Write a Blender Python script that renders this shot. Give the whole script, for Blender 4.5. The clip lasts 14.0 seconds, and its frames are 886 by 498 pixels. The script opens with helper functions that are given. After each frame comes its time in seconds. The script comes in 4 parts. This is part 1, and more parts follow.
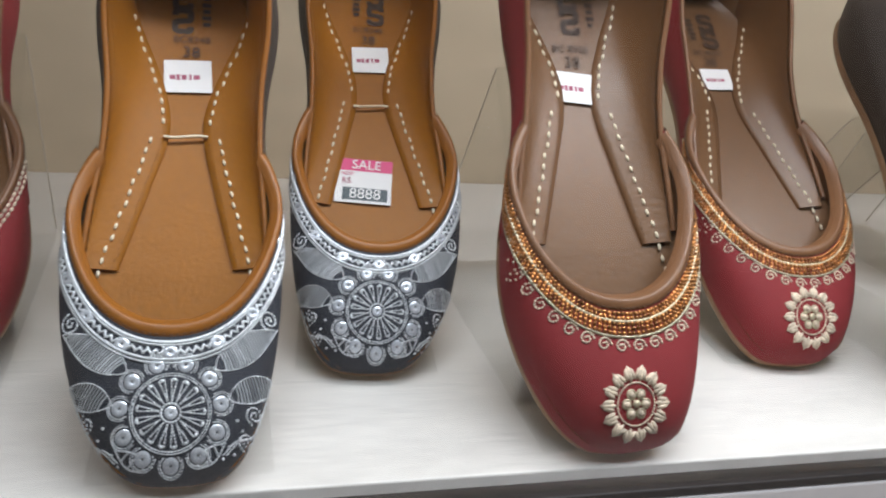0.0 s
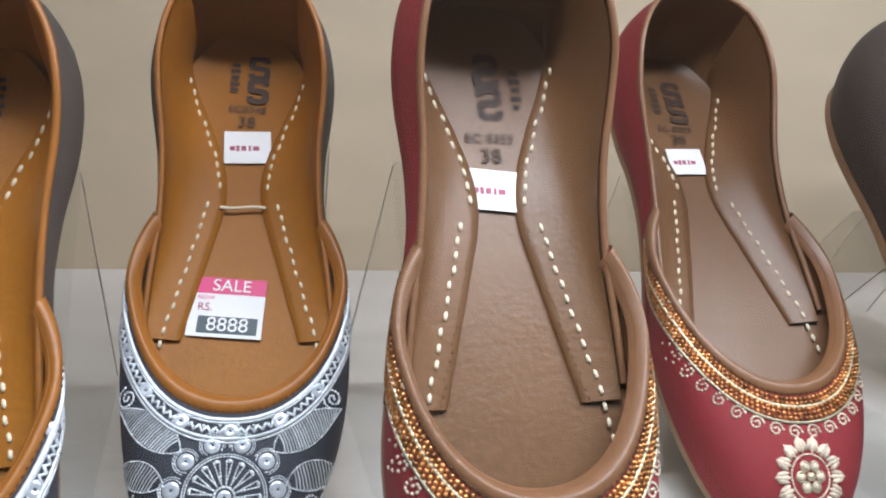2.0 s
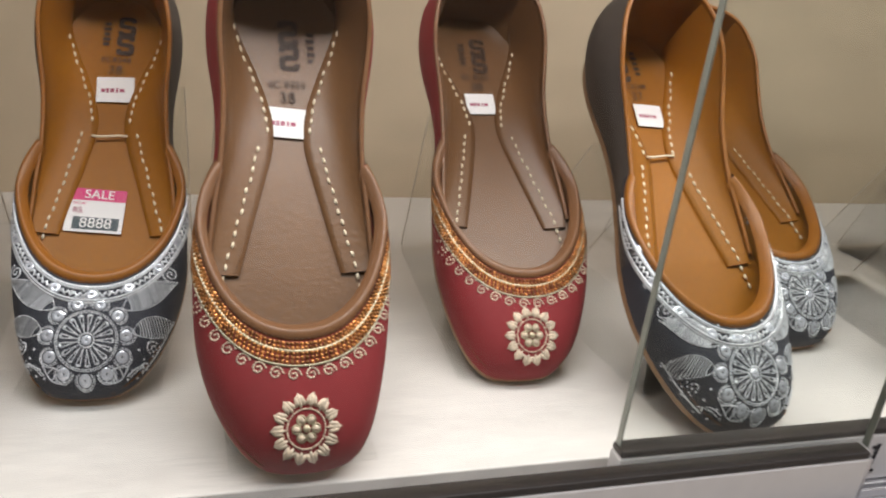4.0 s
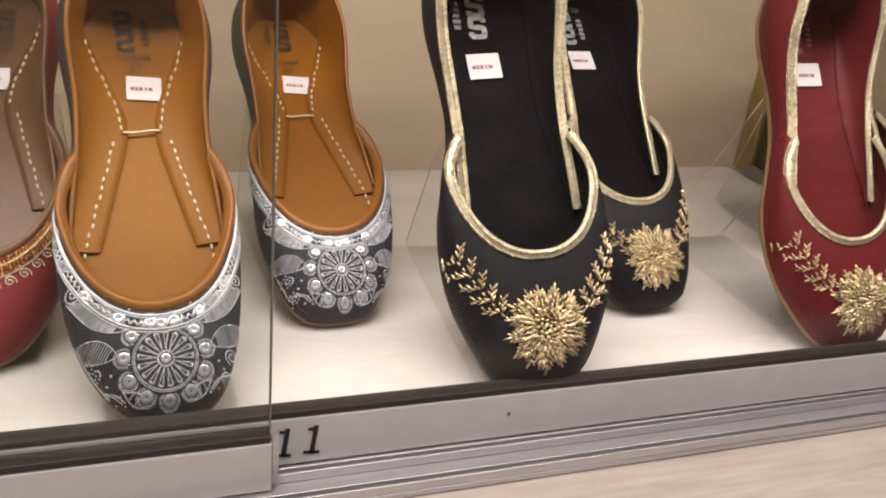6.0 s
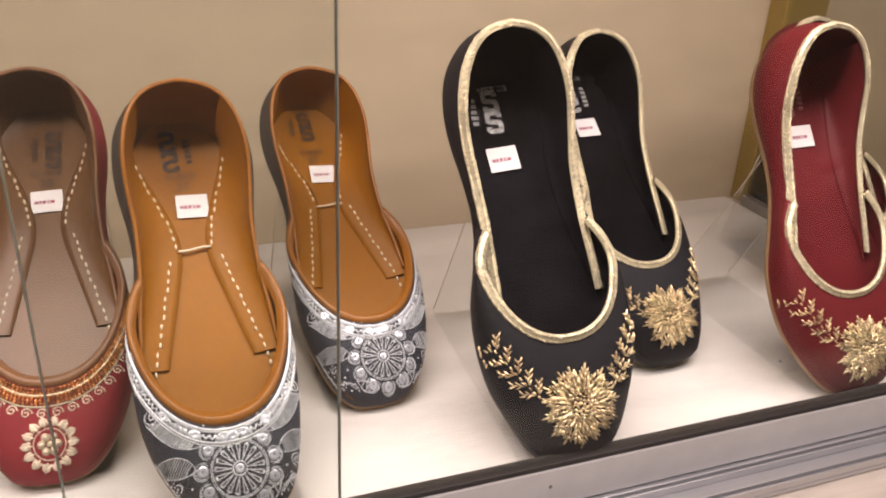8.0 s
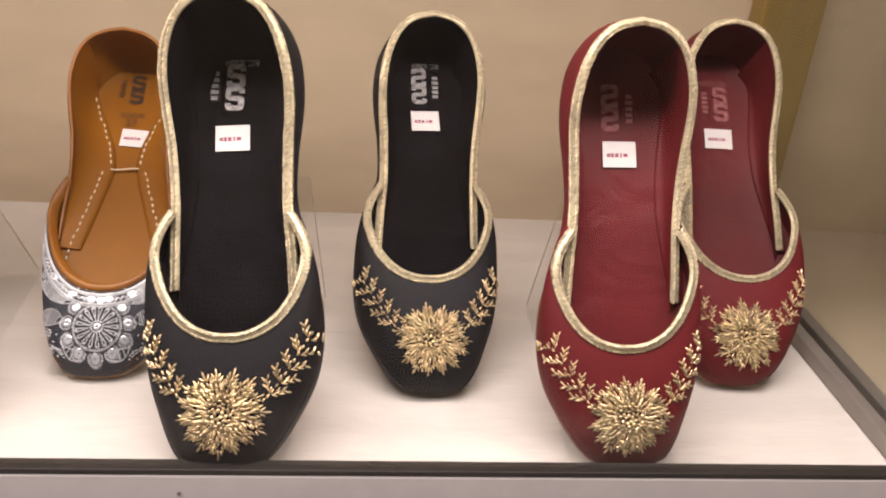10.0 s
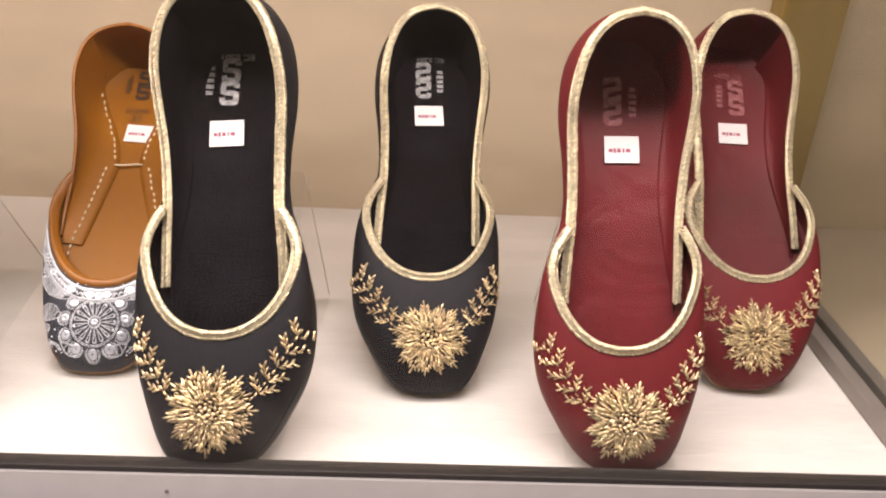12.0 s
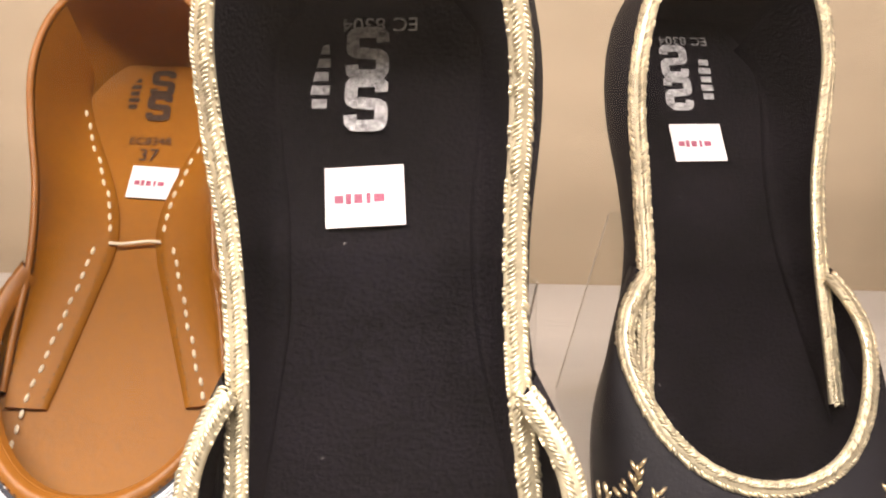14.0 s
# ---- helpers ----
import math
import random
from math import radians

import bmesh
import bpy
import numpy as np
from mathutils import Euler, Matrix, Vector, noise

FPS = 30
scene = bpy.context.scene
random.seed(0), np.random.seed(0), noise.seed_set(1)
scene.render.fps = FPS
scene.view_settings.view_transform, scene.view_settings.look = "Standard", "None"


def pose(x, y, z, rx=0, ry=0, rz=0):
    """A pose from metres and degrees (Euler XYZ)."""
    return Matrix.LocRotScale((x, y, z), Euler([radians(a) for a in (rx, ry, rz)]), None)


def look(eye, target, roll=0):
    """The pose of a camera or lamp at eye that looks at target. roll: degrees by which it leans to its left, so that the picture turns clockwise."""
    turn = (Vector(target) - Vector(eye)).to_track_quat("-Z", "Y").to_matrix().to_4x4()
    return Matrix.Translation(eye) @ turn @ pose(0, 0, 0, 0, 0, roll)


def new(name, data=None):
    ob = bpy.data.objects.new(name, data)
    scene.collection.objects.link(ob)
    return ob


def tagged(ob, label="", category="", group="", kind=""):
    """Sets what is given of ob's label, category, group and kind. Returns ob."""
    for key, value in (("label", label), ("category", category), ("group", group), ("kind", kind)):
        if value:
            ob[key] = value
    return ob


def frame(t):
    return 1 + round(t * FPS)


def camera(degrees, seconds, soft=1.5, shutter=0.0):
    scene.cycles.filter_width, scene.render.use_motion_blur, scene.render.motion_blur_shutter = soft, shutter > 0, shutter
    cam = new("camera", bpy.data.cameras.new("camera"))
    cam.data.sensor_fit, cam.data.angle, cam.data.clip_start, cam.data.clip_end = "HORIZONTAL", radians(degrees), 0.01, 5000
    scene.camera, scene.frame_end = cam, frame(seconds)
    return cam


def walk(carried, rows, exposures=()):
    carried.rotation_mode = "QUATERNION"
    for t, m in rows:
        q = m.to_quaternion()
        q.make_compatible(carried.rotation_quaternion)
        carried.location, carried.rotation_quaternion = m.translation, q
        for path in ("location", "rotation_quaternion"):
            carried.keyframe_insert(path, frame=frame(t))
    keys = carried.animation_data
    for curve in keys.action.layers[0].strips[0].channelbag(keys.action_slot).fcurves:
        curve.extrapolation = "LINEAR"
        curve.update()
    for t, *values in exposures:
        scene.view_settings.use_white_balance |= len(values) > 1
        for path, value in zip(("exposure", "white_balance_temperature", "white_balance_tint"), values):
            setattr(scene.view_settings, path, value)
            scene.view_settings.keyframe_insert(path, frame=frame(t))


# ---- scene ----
cam = camera(57.4, 14.0, soft=2.0, shutter=0.2)
PATH = [
    (0, (0.143, -0.197, 0.179), (0.645, 1.592, -0.56), 6.2),
    (0.3, (0.156, -0.198, 0.177), (0.679, 1.592, -0.547), 6.3),
    (0.5, (0.155, -0.193, 0.184), (0.694, 1.587, -0.552), 6.0),
    (1, (0.157, -0.174, 0.182), (0.702, 1.617, -0.521), 5.6),
    (1.5, (0.181, -0.124, 0.187), (0.704, 1.697, -0.456), 6.0),
    (2, (0.199, -0.118, 0.185), (0.72, 1.705, -0.453), 5.9),
    (2.2, (0.202, -0.123, 0.184), (0.726, 1.697, -0.46), 5.9),
    (4.4, (0.269, -0.268, 0.237), (0.884, 1.437, -0.608), 7.8),
    (4.5, (0.289, -0.277, 0.248), (0.875, 1.422, -0.631), 8.0),
    (5, (0.357, -0.291, 0.239), (1.03, 1.399, -0.591), 8.5),
    (5.5, (0.443, -0.291, 0.245), (1.102, 1.4, -0.594), 8.2),
    (6, (0.491, -0.293, 0.242), (1.147, 1.405, -0.588), 6.5),
    (6.5, (0.484, -0.316, 0.273), (1.17, 1.368, -0.559), 5.2),
    (7, (0.477, -0.312, 0.298), (1.147, 1.38, -0.531), 4.4),
    (7.5, (0.471, -0.299, 0.297), (1.142, 1.397, -0.524), 3.0),
    (8, (0.462, -0.293, 0.303), (1.133, 1.394, -0.535), 3.0),
    (8.5, (0.497, -0.294, 0.323), (1.145, 1.389, -0.54), 3.7),
    (9, (0.654, -0.297, 0.293), (1.093, 1.454, -0.569), 5.4),
    (11.3, (0.772, -0.325, 0.314), (0.862, 1.464, -0.576), 3.4),
    (11.5, (0.774, -0.319, 0.312), (0.86, 1.467, -0.583), 3.4),
    (12, (0.772, -0.303, 0.299), (0.855, 1.484, -0.597), 3.3),
    (12.5, (0.722, -0.19, 0.262), (0.784, 1.605, -0.617), 2.9),
    (13, (0.68, -0.08, 0.226), (0.726, 1.722, -0.64), 2.6),
    (13.5, (0.673, -0.048, 0.226), (0.727, 1.756, -0.636), 2.5),
    (14, (0.679, -0.05, 0.222), (0.76, 1.751, -0.644), 2.4),
]
EXPOSURES = [
    (0.0, -0.28, 5300, 9), (1.0, -0.28, 5300, 9), (1.5, -0.08, 5150, 9), (2.2, 0.08, 5050, 9), (4.3, -0.36, 5900, 12), (6.0, -0.30, 6250, 19),
    (7.5, -0.12, 6400, 23), (9.0, -0.18, 6450, 24), (11.5, 0.0, 6400, 24), (12.5, 0.24, 6350, 22), (14.0, 0.45, 6350, 21),
]
walk(cam, [(t, look(e, g, r)) for t, e, g, r in PATH], EXPOSURES)

# ---- light ----
world = bpy.data.worlds.new("shop_air")
world.use_nodes = True
world.node_tree.nodes["Background"].inputs[0].default_value = (1.0, 0.92, 0.85, 1)
world.node_tree.nodes["Background"].inputs[1].default_value = 0.18
scene.world = world


def area_lamp(name, eye, target, sx, sy, watts, colour):
    data = bpy.data.lights.new(name, "AREA")
    data.shape, data.size, data.size_y = "RECTANGLE", sx, sy
    data.energy, data.color = watts, colour
    ob = new(name, data)
    ob.matrix_world = look(eye, target)
    return ob


# strip of light under the shelf above, and the shop's ceiling light
area_lamp("shelf_light", (0.60, 0.035, 0.432), (0.60, 0.085, 0.0), 1.02, 0.03, 4.7, (1.0, 0.885, 0.77))
area_lamp("ceiling_light", (0.30, -0.57, 1.60), (0.30, 0.0, 0.2), 2.0, 0.22, 30.0, (1.0, 0.915, 0.84))


# ---- materials ----
def node(nt, kind, **values):
    n = nt.nodes.new(kind)
    for k, v in values.items():
        n.inputs[k.replace("_", " ")].default_value = v
    return n


def material(name, colour, rough=0.5, metal=0.0, grain=200.0, vary=0.15, bump=0.15, blotch=12.0, sheen=0.0, stretch=(1, 1, 1), spec=0.5, dark=None, coat=0.0, island=0.0, dust=0.0, crease=0.0):
    """Principled surface with colour varied by a fine and a coarse noise, and a fine relief."""
    m = bpy.data.materials.new(name)
    m.use_nodes = True
    nt = m.node_tree
    p = nt.nodes["Principled BSDF"]
    tc = nt.nodes.new("ShaderNodeTexCoord")
    mp = nt.nodes.new("ShaderNodeMapping")
    mp.inputs["Scale"].default_value = stretch
    nt.links.new(tc.outputs["Object"], mp.inputs[0])
    fine = node(nt, "ShaderNodeTexNoise", Scale=grain, Detail=4.0)
    wide = node(nt, "ShaderNodeTexNoise", Scale=blotch, Detail=3.0)
    for n in (fine, wide):
        nt.links.new(mp.outputs[0], n.inputs["Vector"])
    add = nt.nodes.new("ShaderNodeMath")
    add.operation = "ADD"
    nt.links.new(fine.outputs["Fac"], add.inputs[0])
    nt.links.new(wide.outputs["Fac"], add.inputs[1])
    ramp = nt.nodes.new("ShaderNodeValToRGB")
    lo = dark or tuple(c * (1 - vary) for c in colour)
    hi = tuple(min(1, c * (1 + vary)) for c in colour)
    ramp.color_ramp.elements[0].position, ramp.color_ramp.elements[1].position = 0.7 / 2, 1.3 / 2
    ramp.color_ramp.elements[0].color, ramp.color_ramp.elements[1].color = (*lo, 1), (*hi, 1)
    half = nt.nodes.new("ShaderNodeMath")
    half.operation = "MULTIPLY"
    half.inputs[1].default_value = 0.5
    nt.links.new(add.outputs[0], half.inputs[0])
    nt.links.new(half.outputs[0], ramp.inputs[0])
    shade = ramp.outputs[0]
    if island:
        geo = nt.nodes.new("ShaderNodeNewGeometry")
        span = node(nt, "ShaderNodeMapRange")
        span.inputs["To Min"].default_value, span.inputs["To Max"].default_value = 1 - island, 1 + island * 0.5
        nt.links.new(geo.outputs["Random Per Island"], span.inputs["Value"])
        mul = nt.nodes.new("ShaderNodeVectorMath")
        mul.operation = "SCALE"
        nt.links.new(shade, mul.inputs[0])
        nt.links.new(span.outputs[0], mul.inputs["Scale"])
        shade = mul.outputs[0]
    if dust:
        cell = node(nt, "ShaderNodeTexVoronoi", Scale=170.0)
        nt.links.new(tc.outputs["Object"], cell.inputs["Vector"])
        speck = node(nt, "ShaderNodeMapRange")
        speck.inputs["From Min"].default_value, speck.inputs["From Max"].default_value = 0.07, 0.04
        nt.links.new(cell.outputs["Distance"], speck.inputs["Value"])
        thin = nt.nodes.new("ShaderNodeMath")
        thin.operation = "MULTIPLY"
        haze = node(nt, "ShaderNodeMapRange")
        haze.inputs["From Min"].default_value, haze.inputs["From Max"].default_value = 0.5, 0.7
        haze.inputs["To Max"].default_value = dust
        nt.links.new(wide.outputs["Fac"], haze.inputs["Value"])
        nt.links.new(speck.outputs[0], thin.inputs[0])
        nt.links.new(haze.outputs[0], thin.inputs[1])
        mix = nt.nodes.new("ShaderNodeMix")
        mix.data_type = "RGBA"
        nt.links.new(thin.outputs[0], mix.inputs[0])
        nt.links.new(shade, mix.inputs[6])
        mix.inputs[7].default_value = (0.45, 0.42, 0.40, 1)
        shade = mix.outputs[2]
    nt.links.new(shade, p.inputs["Base Color"])
    b = nt.nodes.new("ShaderNodeBump")
    b.inputs["Strength"].default_value, b.inputs["Distance"].default_value = bump, 0.0006
    nt.links.new(fine.outputs["Fac"], b.inputs["Height"])
    if crease:
        fold = node(nt, "ShaderNodeTexNoise", Scale=26.0, Detail=2.0, Distortion=1.2)
        nt.links.new(tc.outputs["Object"], fold.inputs["Vector"])
        b2 = nt.nodes.new("ShaderNodeBump")
        b2.inputs["Strength"].default_value, b2.inputs["Distance"].default_value = crease, 0.004
        nt.links.new(fold.outputs["Fac"], b2.inputs["Height"])
        nt.links.new(b.outputs[0], b2.inputs["Normal"])
        b = b2
    nt.links.new(b.outputs[0], p.inputs["Normal"])
    p.inputs["Roughness"].default_value, p.inputs["Metallic"].default_value = rough, metal
    p.inputs["Specular IOR Level"].default_value = spec
    if sheen:
        p.inputs["Sheen Weight"].default_value = sheen
    if coat:
        p.inputs["Coat Weight"].default_value = coat
        p.inputs["Coat Roughness"].default_value = 0.3
    return m


def clear(name, tint, gloss=0.05, edge=0.013):
    """Thin clear sheet: what is behind shows through, with a mirror gloss that grows at a grazing angle."""
    m = bpy.data.materials.new(name)
    m.use_nodes = True
    nt = m.node_tree
    nt.nodes.clear()
    out = nt.nodes.new("ShaderNodeOutputMaterial")
    tr = nt.nodes.new("ShaderNodeBsdfTransparent")
    tr.inputs[0].default_value = (*tint, 1)
    gl = nt.nodes.new("ShaderNodeBsdfGlossy")
    gl.inputs["Roughness"].default_value = gloss
    lw = nt.nodes.new("ShaderNodeLayerWeight")
    lw.inputs[0].default_value = 0.5
    fr = nt.nodes.new("ShaderNodeMath")
    fr.operation = "POWER"
    fr.inputs[1].default_value = 5.0
    nt.links.new(lw.outputs["Facing"], fr.inputs[0])
    sc = nt.nodes.new("ShaderNodeMath")
    sc.operation = "MULTIPLY_ADD"
    sc.inputs[1].default_value, sc.inputs[2].default_value = 0.6, edge
    nt.links.new(fr.outputs[0], sc.inputs[0])
    fr = sc
    mix = nt.nodes.new("ShaderNodeMixShader")
    nt.links.new(fr.outputs[0], mix.inputs[0])
    nt.links.new(tr.outputs[0], mix.inputs[1])
    nt.links.new(gl.outputs[0], mix.inputs[2])
    nt.links.new(mix.outputs[0], out.inputs[0])
    return m


M_FLOOR = material("white_laminate", (0.76, 0.73, 0.695), 0.38, grain=60, vary=0.11, bump=0.05, blotch=5, stretch=(1, 8, 1))
M_WALL = material("beige_woven_panel", (0.60, 0.495, 0.350), 0.6, grain=420, vary=0.09, bump=0.30, blotch=18, stretch=(1, 1, 3))
M_SKIRT = material("beige_skirting", (0.54, 0.445, 0.33), 0.5, grain=30, vary=0.08, bump=0.10, blotch=4, stretch=(1, 1, 9))
M_POST = material("olive_wood", (0.30, 0.20, 0.045), 0.45, grain=40, vary=0.12, blotch=5, stretch=(6, 6, 1))
M_LEDGE = material("pale_oak_laminate", (0.50, 0.44, 0.38), 0.45, grain=18, vary=0.16, bump=0.1, blotch=5, stretch=(1.5, 14, 14))
M_ALU = material("satin_aluminium", (0.62, 0.62, 0.64), 0.38, metal=0.75, grain=120, vary=0.06, blotch=8, stretch=(0.2, 6, 6))
M_ALUD = material("dark_aluminium", (0.27, 0.24, 0.22), 0.45, metal=0.3, grain=120, vary=0.1, stretch=(0.2, 6, 6))
M_RAIL = material("white_rail_paint", (0.70, 0.69, 0.68), 0.35, grain=70, vary=0.05, bump=0.04, blotch=9)
M_GASKET = material("black_rubber", (0.032, 0.027, 0.024), 0.55, grain=300, vary=0.2)
M_GLASS = clear("door_glass", (0.95, 0.962, 0.95), 0.01, 0.028)
M_EDGE = material("green_glass_edge", (0.30, 0.32, 0.28), 0.25, grain=80, vary=0.2)
M_ACRYL = clear("clear_acrylic", (0.988, 0.988, 0.984), 0.03)
M_INK = material("black_ink", (0.012, 0.012, 0.014), 0.5, grain=300, vary=0.3)
M_SHOP = material("shop_paint", (0.74, 0.69, 0.62), 0.7, grain=20, vary=0.06)
M_SHOPF = material("shop_floor_tile", (0.42, 0.38, 0.33), 0.4, grain=14, vary=0.1)
M_TAN = material("tan_leather", (0.29, 0.110, 0.0050), 0.48, grain=500, vary=0.16, bump=0.3, blotch=14, spec=0.22, crease=0.10)
M_TANE = material("tan_leather_piping", (0.28, 0.100, 0.006), 0.45, grain=400, vary=0.16, bump=0.3, blotch=40)
M_BROWN = material("brown_leather", (0.155, 0.076, 0.030), 0.38, grain=500, vary=0.18, bump=0.3, blotch=14, spec=0.4, crease=0.06)
M_BROWNE = material("brown_leather_piping", (0.19, 0.088, 0.036), 0.42, grain=400, vary=0.15, bump=0.3, blotch=40)
M_BLACK = material("black_satin", (0.011, 0.0105, 0.0135), 0.62, grain=900, vary=0.4, bump=0.3, blotch=20, spec=0.2)
M_BLACKI = material("black_velvet_lining", (0.0060, 0.0052, 0.0072), 0.7, grain=900, vary=0.9, bump=0.6, blotch=30, spec=0.05, dust=0.9, crease=0.22)
M_NAVY = material("charcoal_cloth", (0.030, 0.033, 0.045), 0.75, grain=900, vary=0.3, bump=0.4, blotch=30)
M_RED = material("maroon_satin", (0.135, 0.010, 0.0135), 0.6, grain=900, vary=0.22, bump=0.3, blotch=20, spec=0.25)
M_REDI = material("maroon_velvet_lining", (0.125, 0.0095, 0.0130), 0.5, grain=700, vary=0.25, bump=0.35, blotch=18, spec=0.25, dust=0.3, crease=0.35)
M_REDC = material("brick_red_cloth", (0.22, 0.016, 0.020), 0.78, grain=1400, vary=0.15, bump=0.15, blotch=30)
M_SOLE = material("natural_sole_leather", (0.30, 0.18, 0.09), 0.6, grain=200, vary=0.2)
M_GOLD = material("gold_braid", (0.74, 0.66, 0.46), 0.38, metal=0.55, grain=500, vary=0.25, bump=0.3, blotch=60, island=0.45)
M_GBEAD = material("antique_gold_beads", (0.88, 0.65, 0.40), 0.28, metal=0.85, grain=300, vary=0.3, bump=0.2, blotch=90, island=0.5)
M_SILVER = material("silver_thread", (0.78, 0.81, 0.88), 0.30, metal=0.25, grain=600, vary=0.2, bump=0.3, blotch=60, island=0.35)
M_SEQUIN = material("pearl_sequin", (0.66, 0.69, 0.76), 0.20, metal=0.35, grain=200, vary=0.12, blotch=120, island=0.15)
M_COPPER = material("copper_sequin", (0.55, 0.25, 0.075), 0.30, metal=0.8, grain=300, vary=0.35, blotch=160, island=0.55)
M_CREAM = material("cream_thread", (0.70, 0.58, 0.44), 0.5, grain=700, vary=0.2, bump=0.4, blotch=80, island=0.3)
M_GREEN = material("green_thread", (0.015, 0.12, 0.06), 0.5, grain=600, vary=0.2)
M_THREAD = material("ivory_stitch", (0.78, 0.68, 0.50), 0.6, grain=600, vary=0.1)
M_PAPER = material("white_paper", (0.82, 0.80, 0.80), 0.6, grain=300, vary=0.03, blotch=40)
M_PINK = material("magenta_print", (0.62, 0.02, 0.16), 0.5, grain=300, vary=0.08)
M_MAUVE = material("mauve_print", (0.35, 0.08, 0.14), 0.6, grain=300, vary=0.2)
M_PRINTD = material("dark_stamp", (0.045, 0.020, 0.008), 0.6, grain=260, vary=0.3)
M_PRINTL = material("worn_silver_stamp", (0.55, 0.55, 0.56), 0.5, grain=900, vary=0.25, dark=(0.10, 0.10, 0.10), blotch=300)
M_PRINTF = material("faint_stamp", (0.38, 0.16, 0.16), 0.5, grain=900, vary=0.25, dark=(0.2, 0.02, 0.03), blotch=300)
M_HEEL = material("dark_brown_cloth", (0.055, 0.043, 0.036), 0.7, grain=700, vary=0.25, bump=0.3, blotch=30)
M_AEDGE = material("acrylic_edge", (0.66, 0.60, 0.50), 0.2, grain=300, vary=0.3)
M_SEG = material("dark_digit_print", (0.03, 0.05, 0.06), 0.5, grain=300, vary=0.2)


# ---- mesh helpers ----
class Soup:
    """Vertices and faces gathered into one mesh."""

    def __init__(self, chained=False):
        self.v, self.f, self.chained = [], [], chained

    def grid(self, rows, closed=False):
        b, n = len(self.v), len(rows[0])
        for r in rows:
            self.v.extend(tuple(p) for p in r)
        for i in range(len(rows) - 1):
            for j in range(n if closed else n - 1):
                k = (j + 1) % n
                self.f.append((b + i * n + j, b + i * n + k, b + (i + 1) * n + k, b + (i + 1) * n + j))
        return b

    def cap(self, ring):
        b = len(self.v)
        self.v.extend(tuple(p) for p in ring)
        self.f.append(tuple(range(b, b + len(ring))))

    def box(self, x0, x1, y0, y1, z0, z1):
        b = len(self.v)
        self.v.extend((x, y, z) for x in (x0, x1) for y in (y0, y1) for z in (z0, z1))
        for q in ((0, 1, 3, 2), (4, 6, 7, 5), (0, 4, 5, 1), (2, 3, 7, 6), (0, 2, 6, 4), (1, 5, 7, 3)):
            self.f.append(tuple(b + i for i in q))

    def blob(self, p, d, n, length, width, height):
        """A bead: a small ellipsoid at p, long along d, lying on a surface of normal n."""
        d = d - n * d.dot(n)
        d = d.normalized() if d.length > 1e-9 else n.orthogonal().normalized()
        s = n.cross(d)
        b = len(self.v)
        for (u, v, w) in BEAD_V:
            q = p + d * (u * length / 2) + s * (v * width / 2) + n * (w * height / 2)
            self.v.append((q.x, q.y, q.z))
        self.f.extend(tuple(b + i for i in f) for f in BEAD_F)

    def tube(self, pts, radius, sides=6, closed=False, flat=1.0, ups=None, ends=True):
        pts = [Vector(p) for p in pts]
        n, rows, prev = len(pts), [], None
        for i, p in enumerate(pts):
            a = pts[(i - 1) % n] if closed or i else pts[0]
            c = pts[(i + 1) % n] if closed or i < n - 1 else pts[-1]
            d = (c - a).normalized() if (c - a).length > 1e-9 else Vector((1, 0, 0))
            up = ups[i] if ups else (prev if prev else d.orthogonal())
            up = (up - d * up.dot(d)).normalized()
            prev, side = up, d.cross(up)
            rows.append([p + (up * math.sin(2 * math.pi * k / sides) * flat + side * math.cos(2 * math.pi * k / sides)) * radius for k in range(sides)])
        if closed:
            rows.append(rows[0])
        self.grid(rows, closed=True)
        if ends and not closed:
            self.cap(rows[0][::-1]), self.cap(rows[-1])

    def mesh(self, name, mat, smooth=True):
        me = bpy.data.meshes.new(name)
        me.from_pydata(self.v, [], self.f)
        me.materials.append(mat)
        if smooth:
            me.polygons.foreach_set("use_smooth", [True] * len(me.polygons))
        me.update()
        return me


def bead_shape():
    v, f = [(0, 0, 1)], []
    for z, r in ((0.5, 0.85), (-0.4, 0.9)):
        v += [(r * math.cos(a * math.pi / 3), r * math.sin(a * math.pi / 3), z) for a in range(6)]
    for a in range(6):
        b = (a + 1) % 6
        f += [(0, 1 + a, 1 + b), (1 + a, 7 + a, 7 + b, 1 + b)]
    return v, f


BEAD_V, BEAD_F = bead_shape()


def part(name, soup, mat, parent, label="", smooth=True, kind=""):
    ob = new(name, soup if isinstance(soup, bpy.types.Mesh) else soup.mesh(name, mat, smooth))
    ob.parent = parent
    return tagged(ob, label, kind=kind)


def bevel(ob, width, segments=2):
    b = ob.modifiers.new("bevel", "BEVEL")
    b.width, b.segments, b.limit_method = width, segments, "ANGLE"
    return ob


def block(name, x0, x1, y0, y1, z0, z1, mat, parent=None, label="", width=0.0008):
    s = Soup()
    s.box(x0, x1, y0, y1, z0, z1)
    return bevel(part(name, s, mat, parent, label, smooth=False), width)


def empty(name, m, label, category, group=""):
    ob = new(name)
    ob.matrix_world = m
    return tagged(ob, label, category, group)


def lettering(text, size, mat, name):
    """Flat letters, centred, as a mesh."""
    cu = bpy.data.curves.new(name, "FONT")
    cu.body, cu.size, cu.align_x, cu.align_y, cu.extrude = text, size, "CENTER", "CENTER", 0.00006
    ob = new(name, cu)
    bpy.context.view_layer.update()
    me = bpy.data.meshes.new_from_object(ob.evaluated_get(bpy.context.evaluated_depsgraph_get()))
    bpy.data.objects.remove(ob)
    bpy.data.curves.remove(cu)
    me.materials.clear()
    me.materials.append(mat)
    me.name = name
    return me


